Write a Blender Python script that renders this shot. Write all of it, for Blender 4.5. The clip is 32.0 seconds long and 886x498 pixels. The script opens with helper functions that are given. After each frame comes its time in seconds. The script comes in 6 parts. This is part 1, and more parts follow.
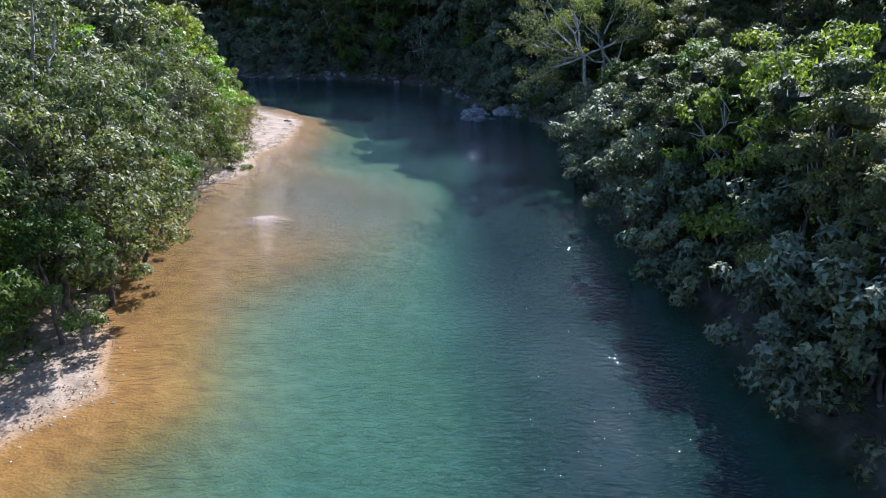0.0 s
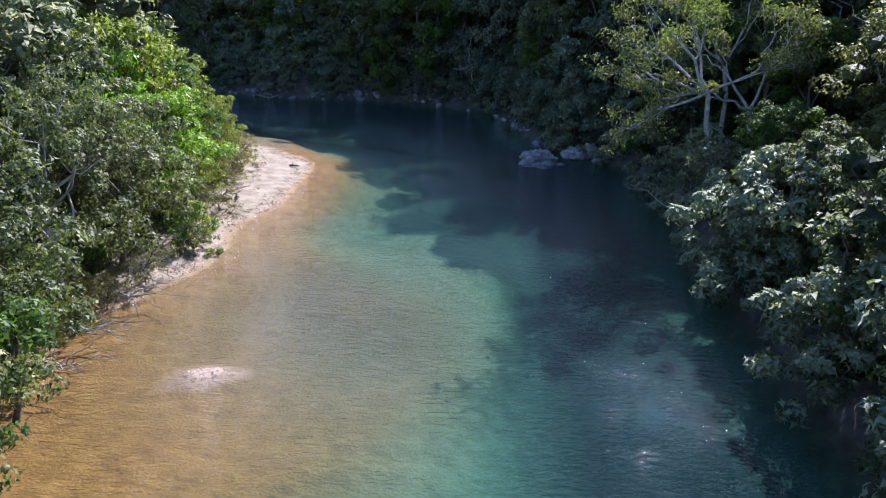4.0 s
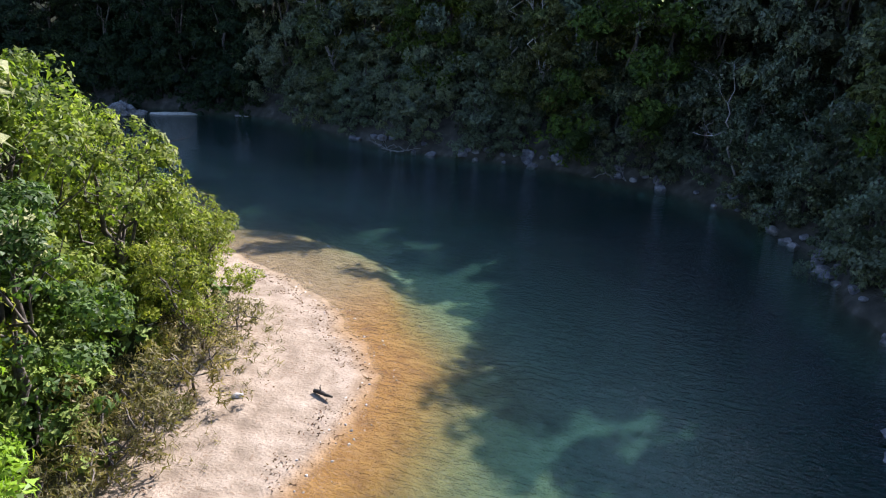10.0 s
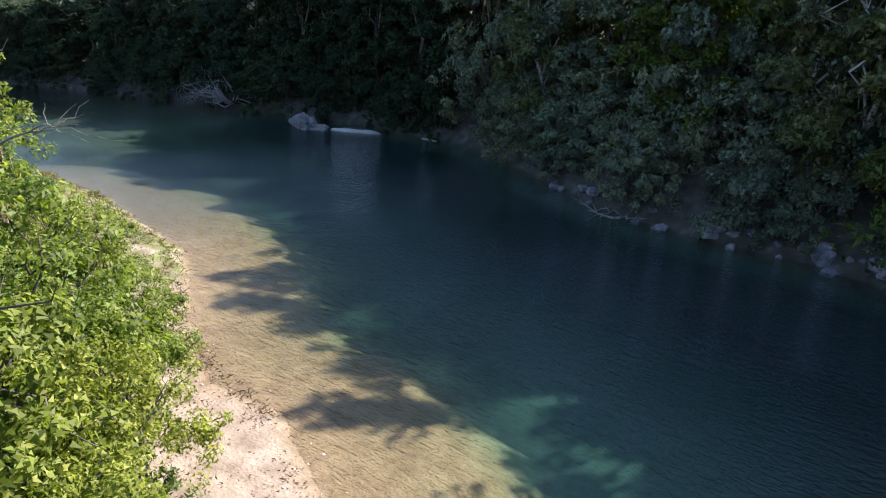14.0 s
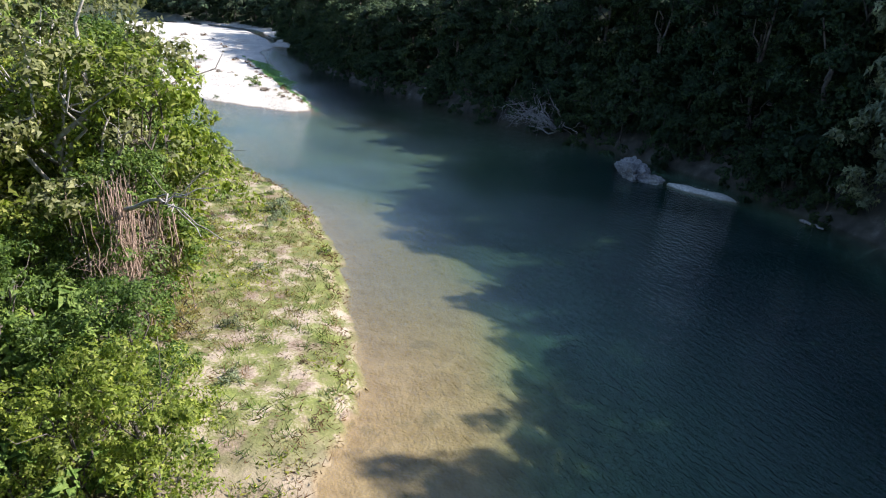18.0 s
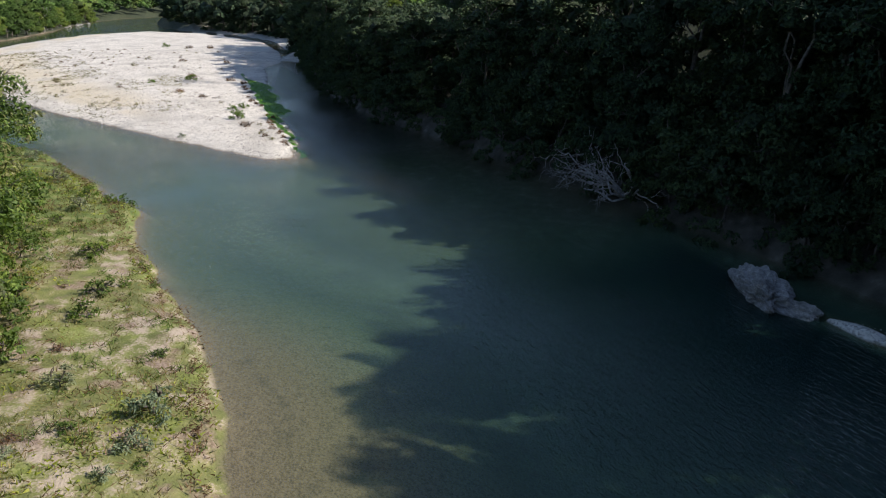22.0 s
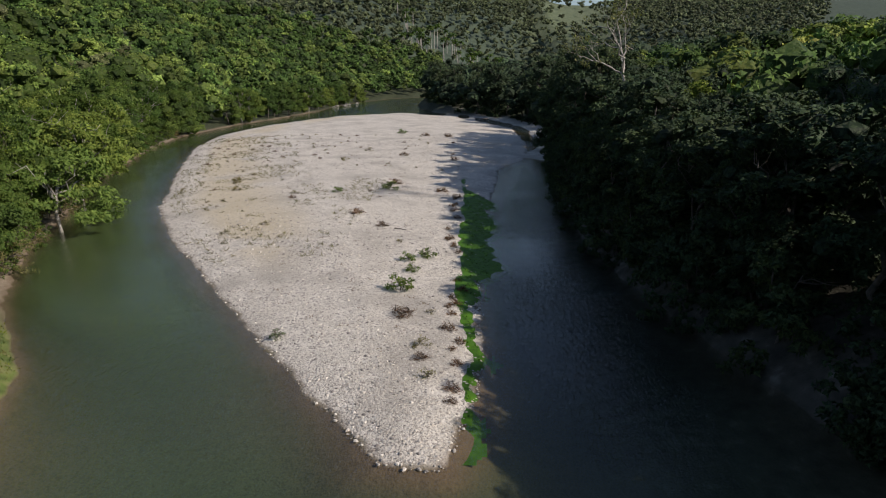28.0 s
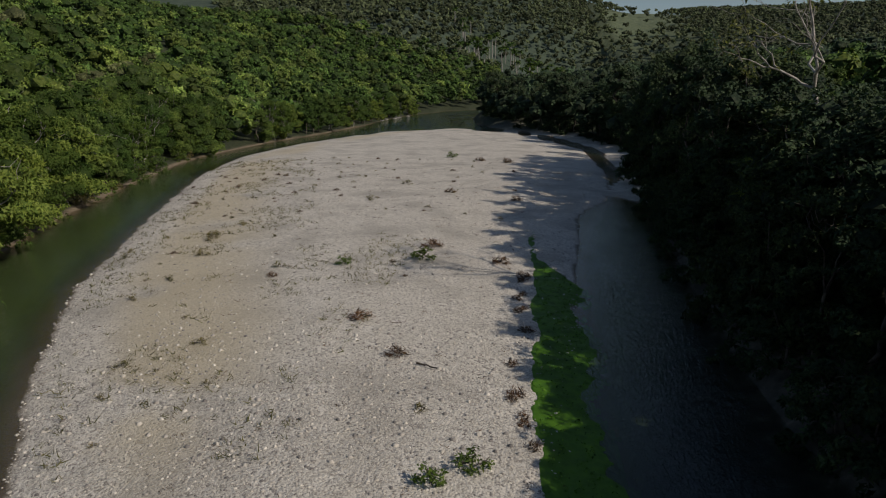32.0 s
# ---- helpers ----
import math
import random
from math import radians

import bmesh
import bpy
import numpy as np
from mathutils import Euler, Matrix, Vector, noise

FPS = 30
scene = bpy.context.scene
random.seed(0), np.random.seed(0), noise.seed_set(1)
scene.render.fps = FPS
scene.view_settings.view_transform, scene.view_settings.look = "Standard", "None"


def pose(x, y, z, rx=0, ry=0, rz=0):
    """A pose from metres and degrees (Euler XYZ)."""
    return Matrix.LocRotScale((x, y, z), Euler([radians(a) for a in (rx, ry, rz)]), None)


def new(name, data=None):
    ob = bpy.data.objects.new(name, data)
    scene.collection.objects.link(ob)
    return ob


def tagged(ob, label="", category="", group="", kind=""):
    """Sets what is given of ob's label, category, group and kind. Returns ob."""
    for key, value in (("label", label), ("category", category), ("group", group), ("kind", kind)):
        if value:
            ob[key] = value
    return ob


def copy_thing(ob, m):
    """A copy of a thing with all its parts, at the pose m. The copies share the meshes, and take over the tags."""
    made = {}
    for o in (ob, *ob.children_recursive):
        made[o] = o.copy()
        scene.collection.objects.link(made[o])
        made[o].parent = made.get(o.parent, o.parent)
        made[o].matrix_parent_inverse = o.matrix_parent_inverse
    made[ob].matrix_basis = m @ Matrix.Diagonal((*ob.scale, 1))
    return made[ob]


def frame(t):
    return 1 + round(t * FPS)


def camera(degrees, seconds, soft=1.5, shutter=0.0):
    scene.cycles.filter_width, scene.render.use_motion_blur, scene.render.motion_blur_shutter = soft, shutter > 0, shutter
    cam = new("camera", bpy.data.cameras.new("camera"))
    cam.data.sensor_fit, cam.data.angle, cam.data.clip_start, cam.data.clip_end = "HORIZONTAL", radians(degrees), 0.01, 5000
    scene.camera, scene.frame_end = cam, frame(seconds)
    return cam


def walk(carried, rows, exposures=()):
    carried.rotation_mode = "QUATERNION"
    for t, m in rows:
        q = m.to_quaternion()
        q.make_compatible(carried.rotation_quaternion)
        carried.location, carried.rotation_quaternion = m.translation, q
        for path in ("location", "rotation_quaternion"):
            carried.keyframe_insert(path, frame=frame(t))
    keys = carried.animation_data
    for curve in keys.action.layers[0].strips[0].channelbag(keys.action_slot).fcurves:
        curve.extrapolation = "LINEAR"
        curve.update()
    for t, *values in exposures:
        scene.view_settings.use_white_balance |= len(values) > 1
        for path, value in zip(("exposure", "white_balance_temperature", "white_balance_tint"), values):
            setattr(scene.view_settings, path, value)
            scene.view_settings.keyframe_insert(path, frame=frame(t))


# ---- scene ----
cam = camera(64.4, 32.0, soft=1.1)
METRES, EYE, TILT, LEAN, TURN = 200.0, 15.0, -20.6, -0.3, 0.0
ROWS = [
    (0.0, 0.0, 0.0, 0.0, 0.0, 0.0, -0.0),
    (0.5, 0.0001, 0.0079, 0.0031, 0.09, 0.06, -0.0),
    (1.0, 0.0001, 0.0176, 0.0067, 0.9, 0.09, -0.31),
    (1.5, -0.0, 0.0288, 0.0108, 2.38, 0.1, -0.88),
    (2.0, -0.0002, 0.041, 0.0154, 2.77, 0.12, -1.02),
    (2.5, -0.0007, 0.0542, 0.0203, 2.76, 0.17, -0.99),
    (4.5, -0.0043, 0.1129, 0.043, 4.16, 0.16, -1.44),
    (5.0, -0.0054, 0.1282, 0.049, 4.81, 0.15, -1.69),
    (5.5, -0.0065, 0.1438, 0.0551, 5.38, 0.15, -1.89),
    (6.0, -0.0079, 0.1595, 0.0612, 5.83, 0.14, -2.03),
    (6.5, -0.0095, 0.1752, 0.0672, 6.46, 0.15, -2.24),
    (7.0, -0.0113, 0.1908, 0.0731, 7.74, 0.11, -2.74),
    (7.5, -0.0135, 0.2064, 0.0791, 9.72, -0.04, -3.51),
    (8.0, -0.0155, 0.2212, 0.0845, 11.51, -0.13, -4.21),
    (8.5, -0.0177, 0.2364, 0.09, 13.32, -0.25, -4.85),
    (9.0, -0.0203, 0.2511, 0.0954, 15.1, -0.43, -5.49),
    (9.5, -0.0232, 0.2655, 0.1007, 16.92, -0.67, -6.15),
    (10.0, -0.0263, 0.2795, 0.1059, 18.82, -0.87, -6.81),
    (10.5, -0.0299, 0.293, 0.1104, 20.71, -1.13, -7.48),
    (11.0, -0.0334, 0.3061, 0.1147, 22.89, -1.44, -8.19),
    (11.5, -0.0371, 0.3184, 0.119, 25.08, -1.74, -8.92),
    (12.0, -0.0411, 0.3302, 0.1234, 27.34, -2.13, -9.65),
    (12.5, -0.0458, 0.3418, 0.1273, 29.62, -2.48, -10.37),
    (13.0, -0.051, 0.3531, 0.1313, 32.24, -2.96, -11.18),
    (13.5, -0.0564, 0.3642, 0.1353, 35.05, -3.54, -12.0),
    (14.0, -0.0624, 0.3748, 0.1391, 37.83, -4.13, -12.83),
    (14.5, -0.0688, 0.385, 0.1428, 41.25, -4.87, -13.83),
    (16.5, -0.0999, 0.4212, 0.1549, 58.1, -9.25, -18.07),
    (17.0, -0.109, 0.4285, 0.1581, 61.84, -10.39, -18.72),
    (17.5, -0.1187, 0.4354, 0.1611, 64.99, -11.38, -19.21),
    (18.0, -0.1287, 0.4419, 0.1641, 67.62, -12.21, -19.58),
    (18.5, -0.1396, 0.4479, 0.1666, 69.06, -12.62, -19.68),
    (19.0, -0.1511, 0.4531, 0.169, 69.35, -12.67, -19.68),
    (19.5, -0.1629, 0.4581, 0.1714, 69.38, -12.65, -19.64),
    (20.0, -0.1756, 0.4631, 0.1736, 69.39, -12.63, -19.52),
    (20.5, -0.1887, 0.4678, 0.1757, 69.39, -12.6, -19.43),
    (21.0, -0.2031, 0.4727, 0.1778, 69.4, -12.54, -19.34),
    (21.5, -0.2183, 0.4778, 0.1801, 69.59, -12.57, -19.32),
    (22.0, -0.2344, 0.4828, 0.1824, 70.29, -12.75, -19.4),
    (22.5, -0.251, 0.4878, 0.1848, 72.36, -13.44, -19.64),
    (23.0, -0.268, 0.493, 0.1873, 74.71, -14.25, -19.89),
    (23.5, -0.2856, 0.498, 0.1893, 77.09, -15.05, -20.1),
    (24.0, -0.3036, 0.5025, 0.1912, 80.69, -16.29, -20.37),
    (24.5, -0.3213, 0.5066, 0.1928, 84.95, -17.78, -20.61),
    (25.0, -0.3394, 0.5105, 0.1942, 87.56, -18.68, -20.71),
    (25.5, -0.3577, 0.5134, 0.1957, 88.28, -17.46, -20.74),
    (26.0, -0.3762, 0.516, 0.1963, 88.88, -16.42, -20.71),
    (26.5, -0.395, 0.518, 0.1974, 89.49, -15.65, -20.7),
    (28.5, -0.473, 0.522, 0.1988, 93.63, -14.1, -20.7),
    (29.0, -0.4924, 0.5219, 0.1991, 95.52, -14.76, -20.65),
    (29.5, -0.5116, 0.5212, 0.1994, 96.57, -15.11, -20.62),
    (30.0, -0.5309, 0.52, 0.1995, 96.95, -15.23, -20.56),
    (30.5, -0.5502, 0.5184, 0.1994, 97.1, -15.25, -20.56),
    (31.0, -0.5692, 0.5169, 0.1993, 97.2, -15.26, -20.51),
    (31.5, -0.5882, 0.5153, 0.1989, 97.21, -15.25, -20.49),
    (32.0, -0.6073, 0.5133, 0.1983, 97.2, -15.23, -20.46),
]
walk(cam, [(t, pose(0, 0, EYE, TILT, LEAN, TURN) @ pose(METRES * x, METRES * y, METRES * z, 90 + pitch, roll, yaw)) for t, x, y, z, yaw, pitch, roll in ROWS], exposures=[(0.0, 1.32, 5600, 18), (6.0, 1.43, 5650, 22), (9.5, 1.42, 6100, 20), (12.5, 1.58, 6300, 21), (15.5, 1.5, 6350, 17), (17.5, 1.38, 6400, 15), (20.0, 0.96, 6450, 13), (21.0, 0.75, 6550, 13), (23.0, 0.45, 6750, 15), (26.0, 0.22, 7150, 18), (29.0, -0.42, 6950, 15), (32.0, -0.87, 7150, 13)])

# ---------------------------------------------------------------- light
SUN_AZ, SUN_EL = 21.5, 36.0          # degrees east of +y, and above the horizon
world = bpy.data.worlds.new("sky")
scene.world = world
world.use_nodes = True
wt = world.node_tree
sky = wt.nodes.new("ShaderNodeTexSky")
sky.sky_type = "NISHITA"
sky.sun_disc = False
sky.sun_elevation = radians(SUN_EL)
sky.sun_rotation = radians(SUN_AZ)
sky.air_density, sky.dust_density, sky.ozone_density = 1.0, 0.6, 3.0
wt.nodes["Background"].inputs["Strength"].default_value = 0.108
wt.links.new(sky.outputs["Color"], wt.nodes["Background"].inputs["Color"])
sun = new("sun", bpy.data.lights.new("sun", "SUN"))
sun.data.energy, sun.data.angle, sun.data.color = 4.5, radians(0.55), (1.0, 0.95, 0.88)
sun_way = Vector((math.sin(radians(SUN_AZ)) * math.cos(radians(SUN_EL)), math.cos(radians(SUN_AZ)) * math.cos(radians(SUN_EL)), math.sin(radians(SUN_EL))))
sun.matrix_world = Matrix.Translation((0, 200, 150)) @ sun_way.to_track_quat("Z", "Y").to_matrix().to_4x4()

# ---------------------------------------------------------------- plan of the river
LEFT = [(-40, -400), (-22, -160), (-17, -60), (-16, 5), (-15.2, 20.5), (-13.0, 24.0), (-13.9, 26.5), (-16.5, 31), (-19.2, 40), (-19.4, 50), (-17.0, 55.5), (-16.4, 60),
        (-17.0, 64.5), (-15.9, 69), (-15.7, 77), (-16.3, 83), (-20.5, 87.7), (-25.4, 90.6), (-30.7, 93), (-35, 92.6), (-40, 94.8), (-45.4, 98.2),
        (-49, 99.9), (-54.2, 100.7), (-62, 102.1), (-71, 102.6), (-77, 102.2), (-86, 100), (-93, 97.9), (-101.5, 97.9), (-104, 95.6), (-110, 94.2), (-118, 90.3),
        (-124.5, 87.8), (-136.6, 79.4), (-145, 74.8), (-162, 68.4), (-191.5, 57), (-230, 46.3), (-268, 38)]
LEFT_FAR = [(-310, 38), (-345, 42), (-400, 45), (-453, 43), (-520, 48), (-575, 58), (-640, 92), (-720, 150), (-900, 190)]
RIGHT = [(-5, -400), (9, -160), (14, -60), (14.2, 20), (13, 36), (12.2, 50), (12.6, 65), (13.2, 80), (10.4, 85.8), (5.6, 91), (3.2, 97), (2.6, 104), (-0.6, 111),
         (-6, 116.2), (-14, 119.8), (-20, 121.4), (-31, 122.6), (-41, 127.4), (-53, 134), (-70, 135.6), (-84, 134), (-97, 132), (-110, 129.5), (-125, 126.5),
         (-138, 124), (-155, 122.5), (-176, 123.4), (-201, 125.6), (-217, 127)]
RIGHT_FAR = [(-224, 121.5), (-250, 127), (-300, 128), (-345, 118), (-385, 100), (-430, 88), (-490, 82), (-545, 84), (-610, 118), (-700, 176), (-900, 225)]
BAR = [(-115.2, 110.6), (-115.6, 108.2), (-121.6, 104.0), (-131, 98.0), (-139.6, 92.6), (-156.5, 82.3), (-171, 75.1), (-200, 65), (-240, 52.5), (-272, 46.5), (-310, 47.5), (-345, 55),
       (-372, 63), (-386, 84), (-372, 103), (-340, 114), (-300, 124), (-250, 124.5), (-221, 121.6), (-206, 116.6), (-182, 115), (-165, 113.6), (-152, 112.2), (-141, 112.2),
       (-130, 112.4), (-122, 112.3)]
# the line where the wood begins on the inner bank
EDGE = [(-42, -400), (-26, -160), (-20, -60), (-18.2, 5), (-17.5, 18), (-16.9, 24), (-17.6, 30), (-19.0, 36), (-20.0, 44), (-20.0, 51), (-19.4, 57), (-19.4, 63), (-19.4, 69),
        (-20.4, 74), (-22.2, 78), (-22.0, 81.5), (-25.0, 86), (-29.8, 87.8), (-34, 90.2), (-39.3, 93), (-45, 93.4), (-52, 93.6), (-60, 94.2), (-68, 94.8), (-77, 94.8), (-88, 93.2),
        (-96, 91.4), (-104, 89.3), (-112, 86.2), (-124, 81), (-136, 74.5), (-145, 71.5), (-162, 65.5), (-191, 54), (-230, 43), (-268, 35), (-310, 35), (-400, 41), (-453, 40), (-520, 45), (-575, 55), (-640, 88), (-720, 146), (-900, 186)]
WATER = LEFT + LEFT_FAR + (RIGHT + RIGHT_FAR)[::-1]


def smooth(a, b, x):
    t = np.clip((np.asarray(x, float) - a) / (b - a), 0, 1)
    return t * t * (3 - 2 * t)


def vnoise(x, y, seed=0):
    """Value noise in the plane, 0 to 1."""
    x, y = np.asarray(x, float), np.asarray(y, float)
    xi, yi = np.floor(x), np.floor(y)
    u, v = x - xi, y - yi
    u, v = u * u * (3 - 2 * u), v * v * (3 - 2 * v)

    def h(a, b):
        s = np.sin(a * 127.1 + b * 311.7 + seed * 74.7) * 43758.5453
        return s - np.floor(s)
    return (h(xi, yi) * (1 - u) + h(xi + 1, yi) * u) * (1 - v) + (h(xi, yi + 1) * (1 - u) + h(xi + 1, yi + 1) * u) * v


def fbm(x, y, seed=0, octaves=4):
    return sum(vnoise(x * 2.03 ** i, y * 2.03 ** i, seed + i) * 0.5 ** (i + 1) for i in range(octaves))


def line_dist(x, y, line, closed=False):
    pts = np.array(line + (line[:1] if closed else []), float)
    best = np.full(x.shape, 1e9)
    for (ax, ay), (bx, by) in zip(pts[:-1], pts[1:]):
        dx, dy = bx - ax, by - ay
        t = np.clip(((x - ax) * dx + (y - ay) * dy) / (dx * dx + dy * dy), 0, 1)
        best = np.minimum(best, np.hypot(x - ax - t * dx, y - ay - t * dy))
    return best


def inside(x, y, poly):
    c = np.zeros(x.shape, bool)
    n = len(poly)
    for i in range(n):
        (ax, ay), (bx, by) = poly[i], poly[(i + 1) % n]
        if ay != by:
            c ^= ((ay > y) != (by > y)) & (x < (bx - ax) * (y - ay) / (by - ay) + ax)
    return c


def plan(x, y):
    """Distances and zones: dl, dr, db to the left bank, the right bank and the bar's edge; wet; bar."""
    x, y = np.asarray(x, float), np.asarray(y, float)
    wob_x = x + 1.1 * (fbm(x * 0.35, y * 0.35, 3) - 0.47)
    wob_y = y + 1.1 * (fbm(x * 0.35, y * 0.35, 9) - 0.47)
    dl, dr = line_dist(wob_x, wob_y, LEFT + LEFT_FAR), line_dist(wob_x, wob_y, RIGHT + RIGHT_FAR)
    db = line_dist(wob_x, wob_y, BAR, True)
    bar = inside(wob_x, wob_y, BAR)
    river = inside(wob_x, wob_y, WATER)
    return dl, dr, db, river & ~bar, bar & river, x, y


def bump2(x, y, cx, cy, rx, ry, turn=0.0):
    c, s = math.cos(radians(turn)), math.sin(radians(turn))
    u, v = ((x - cx) * c + (y - cy) * s) / rx, (-(x - cx) * s + (y - cy) * c) / ry
    return np.exp(-(u * u + v * v))


def heights(x, y):
    dl, dr, db, wet, bar, x, y = plan(x, y)
    d = np.minimum(np.minimum(dl, dr), db)
    # bed: a shelf on the inner bank that drops away, deep under the outer bank
    shelf = 1.6 + 5.6 * smooth(26, 42, y) * smooth(66, 54, y) + 4.0 * smooth(-17, -23, x) * smooth(83, 89, y) + 0.6 * smooth(-46, -60, x)
    bend = smooth(66, 84, y) * smooth(-62, -44, x)
    upper = 0.10 * dl + (1.3 + 1.9 * bend) * smooth(shelf - 0.5, shelf + 7, dl) + 2.2 * smooth(14, 25, dl) * smooth(-66, -40, x)
    lower = 0.5 + 0.13 * np.minimum(dl, db) + 1.5 * bump2(x, y, -92, 108, 22, 9, 0)
    pool = 0.34 * np.minimum(dr, db) + 0.15
    depth = upper + (lower - upper) * smooth(-66, -104, x)
    depth = depth + (pool - depth) * smooth(-112, -120, x) * smooth(104, 108, y)
    # extra depth by the outer bank; its dark stands in for the shade there
    depth = depth + 2.0 * smooth(13, 7, dr) * smooth(-66, -50, x)
    shoal = 0.78 * bump2(x, y, -4.5, 50, 9.5, 17, 0) + 0.45 * bump2(x, y, -11, 42, 5, 9, 0) + 0.8 * bump2(x, y, -103, 117.5, 11, 4.0, 10)
    depth = depth * (1 - np.clip(shoal, 0, 0.76))
    depth = depth + (np.minimum(depth, 0.3 + 0.11 * dr) - depth) * smooth(-78, -90, x)
    depth = depth + 1.2 * smooth(-128, -140, x) * smooth(104, 98, y) * smooth(0, 5, np.minimum(dl, db))
    depth *= 0.8 + 0.4 * fbm(x * 0.09, y * 0.09, 21)
    depth = np.minimum(depth, 0.02 + (0.22 + 0.6 * smooth(-54, -70, x)) * dl)
    depth = np.minimum(depth, 0.02 + 0.42 * db)
    depth = np.minimum(depth, 0.05 + 0.9 * dr)
    bed = -depth - 0.01
    islet = 0.33 * bump2(x, y, -12.2, 45.8, 1.25, 0.75, 15)
    spit = 0.75 * bump2(x, y, -67.5, 131.6, 4.6, 1.0, 15)
    bed = bed + islet + np.where(spit > 0.02, (0.30 + depth) * smooth(0.05, 0.55, spit), 0)
    # land
    left = (dl < dr)
    edge = line_dist(x, y, EDGE)
    wood = inside(x, y, EDGE + [(-900, -900), (-42, -900)])
    into = np.where(wood, edge, -edge)
    hill_l = 0.11 * np.minimum(dl, 6) + 0.35 * smooth(0, 8, into) + 0.27 * np.clip(into - 8, 0, 60) + 0.32 * np.clip(into - 60, 0, 120)
    hill_l = hill_l + 0.42 * smooth(0.0, 0.8, dl) * smooth(-40, -46, x) * smooth(-134, -126, x)
    low = smooth(-190, -300, x)
    steep = 0.27 * np.where(y > 60, smooth(78, 92, y), 0) * (0.35 + 0.65 * smooth(-96, -78, x)) * smooth(-150, -130, x)
    hill_r = 0.3 + 0.75 * np.minimum(dr, 3) + np.clip(dr - 3, 0, 22) * steep + np.clip(dr - 3, 0, 60) * (0.42 - 0.30 * low) + np.clip(dr - 60, 0, 80) * (0.25 - 0.15 * low)
    flat = smooth(-196, -212, x) * smooth(-400, -380, x)
    hill_r = hill_r + (0.12 + 0.05 * dr + 0.16 * np.clip(dr - 9, 0, 60) - hill_r) * flat
    far = np.hypot(x + 120, y - 110)
    ang = np.degrees(np.arctan2(-(x + 120), y - 110))     # 90: down the valley
    ridge = smooth(520, 1500, far) * (128 + 100 * smooth(82, 93, ang)) * (0.93 + 0.14 * fbm(x * 0.004, y * 0.004, 5))
    rough = (fbm(x * 0.12, y * 0.12, 14) - 0.47) * np.minimum(d * 0.12, 1.6)
    land = np.where(left, hill_l, hill_r) + rough + ridge * smooth(30, 200, d)
    bar_z = 0.02 + 0.16 * np.minimum(db, 2) + 0.05 * np.clip(db - 2, 0, 14) + (fbm((x * 0.8 + y * 0.6) * 0.07, (y * 0.8 - x * 0.6) * 0.07, 31) - 0.47) * np.minimum(db * 0.012, 0.035)
    return np.where(wet, np.minimum(bed, np.where(islet + spit > 0.02, 9, -0.012)), np.where(bar, bar_z, np.maximum(land, 0.012))), dl, dr, db, wet, bar, into


# tree tops along the outer bank, six metres in: place and height above the water
SKYLINE = [(17.7, 70, 17), (17.7, 85, 20.7), (13.7, 91, 20), (11, 94, 18.5), (8.6, 105, 27), (5.2, 113, 28.5), (2, 117, 26.5), (-3, 121, 22), (-11, 125.5, 22.5), (-14, 126.5, 22.5), (-21, 127.7, 24.5),
           (-28, 129, 25), (-38.6, 133, 18.5), (-44, 136, 20.5), (-51, 140, 26), (-60, 141, 24.8), (-68, 141, 22), (-75, 141.3, 18.9), (-83, 140.3, 20.6), (-88, 139.8, 18), (-92.6, 139, 21.5),
           (-97, 138.4, 16.5), (-102, 137.5, 17), (-109, 135.8, 18), (-120, 133, 16), (-135, 130, 14), (-150, 129, 13.5), (-160, 129, 15.5), (-180, 130, 17), (-202, 132, 20.5), (-230, 133, 20), (-262, 134, 20)]


def treetop(x, y, dr):
    """How high the wood of the outer bank rises at x, y."""
    x, y = np.asarray(x, float), np.asarray(y, float)
    k = np.array(SKYLINE, float)
    w = 1 / (np.hypot(x[..., None] - k[:, 0], y[..., None] - k[:, 1]) + 0.3) ** 4
    return (w * k[:, 2]).sum(-1) / w.sum(-1) + (0.75 - 0.63 * smooth(-125, -165, x)) * (np.asarray(dr) - 6)


def ground_z(x, y):
    return float(heights(np.array([x]), np.array([y]))[0][0])


# ---------------------------------------------------------------- materials
def nodes_of(name):
    m = bpy.data.materials.new(name)
    m.use_nodes = True
    t = m.node_tree
    return m, t, t.nodes, t.links, t.nodes["Principled BSDF"]


def put(n, **kw):
    for k, v in kw.items():
        n.inputs[k.replace("_", " ")].default_value = v
    return n


def tex(t, kind, scale, detail=4.0, coords=None, **kw):
    n = t.nodes.new(kind)
    n.inputs["Scale"].default_value = scale
    if "Detail" in n.inputs:
        n.inputs["Detail"].default_value = detail
    if coords is None:
        coords = t.nodes.new("ShaderNodeNewGeometry").outputs["Position"]
    t.links.new(coords, n.inputs["Vector"])
    return n


def ramp(t, fac, stops):
    n = t.nodes.new("ShaderNodeValToRGB")
    e = n.color_ramp.elements
    while len(e) < len(stops):
        e.new(0.5)
    for k, (p, c) in zip(e, stops):
        k.position, k.color = p, (*c, 1) if len(c) == 3 else c
    t.links.new(fac, n.inputs["Fac"])
    return n.outputs["Color"]


def mixc(t, fac, a, b, mode="MIX"):
    n = t.nodes.new("ShaderNodeMix")
    n.data_type, n.blend_type = "RGBA", mode
    for sock, v in ((n.inputs[0], fac), (n.inputs[6], a), (n.inputs[7], b)):
        if hasattr(v, "links"):
            t.links.new(v, sock)
        elif isinstance(v, (int, float)):
            sock.default_value = v
        else:
            sock.default_value = (*v, 1)
    return n.outputs[2]


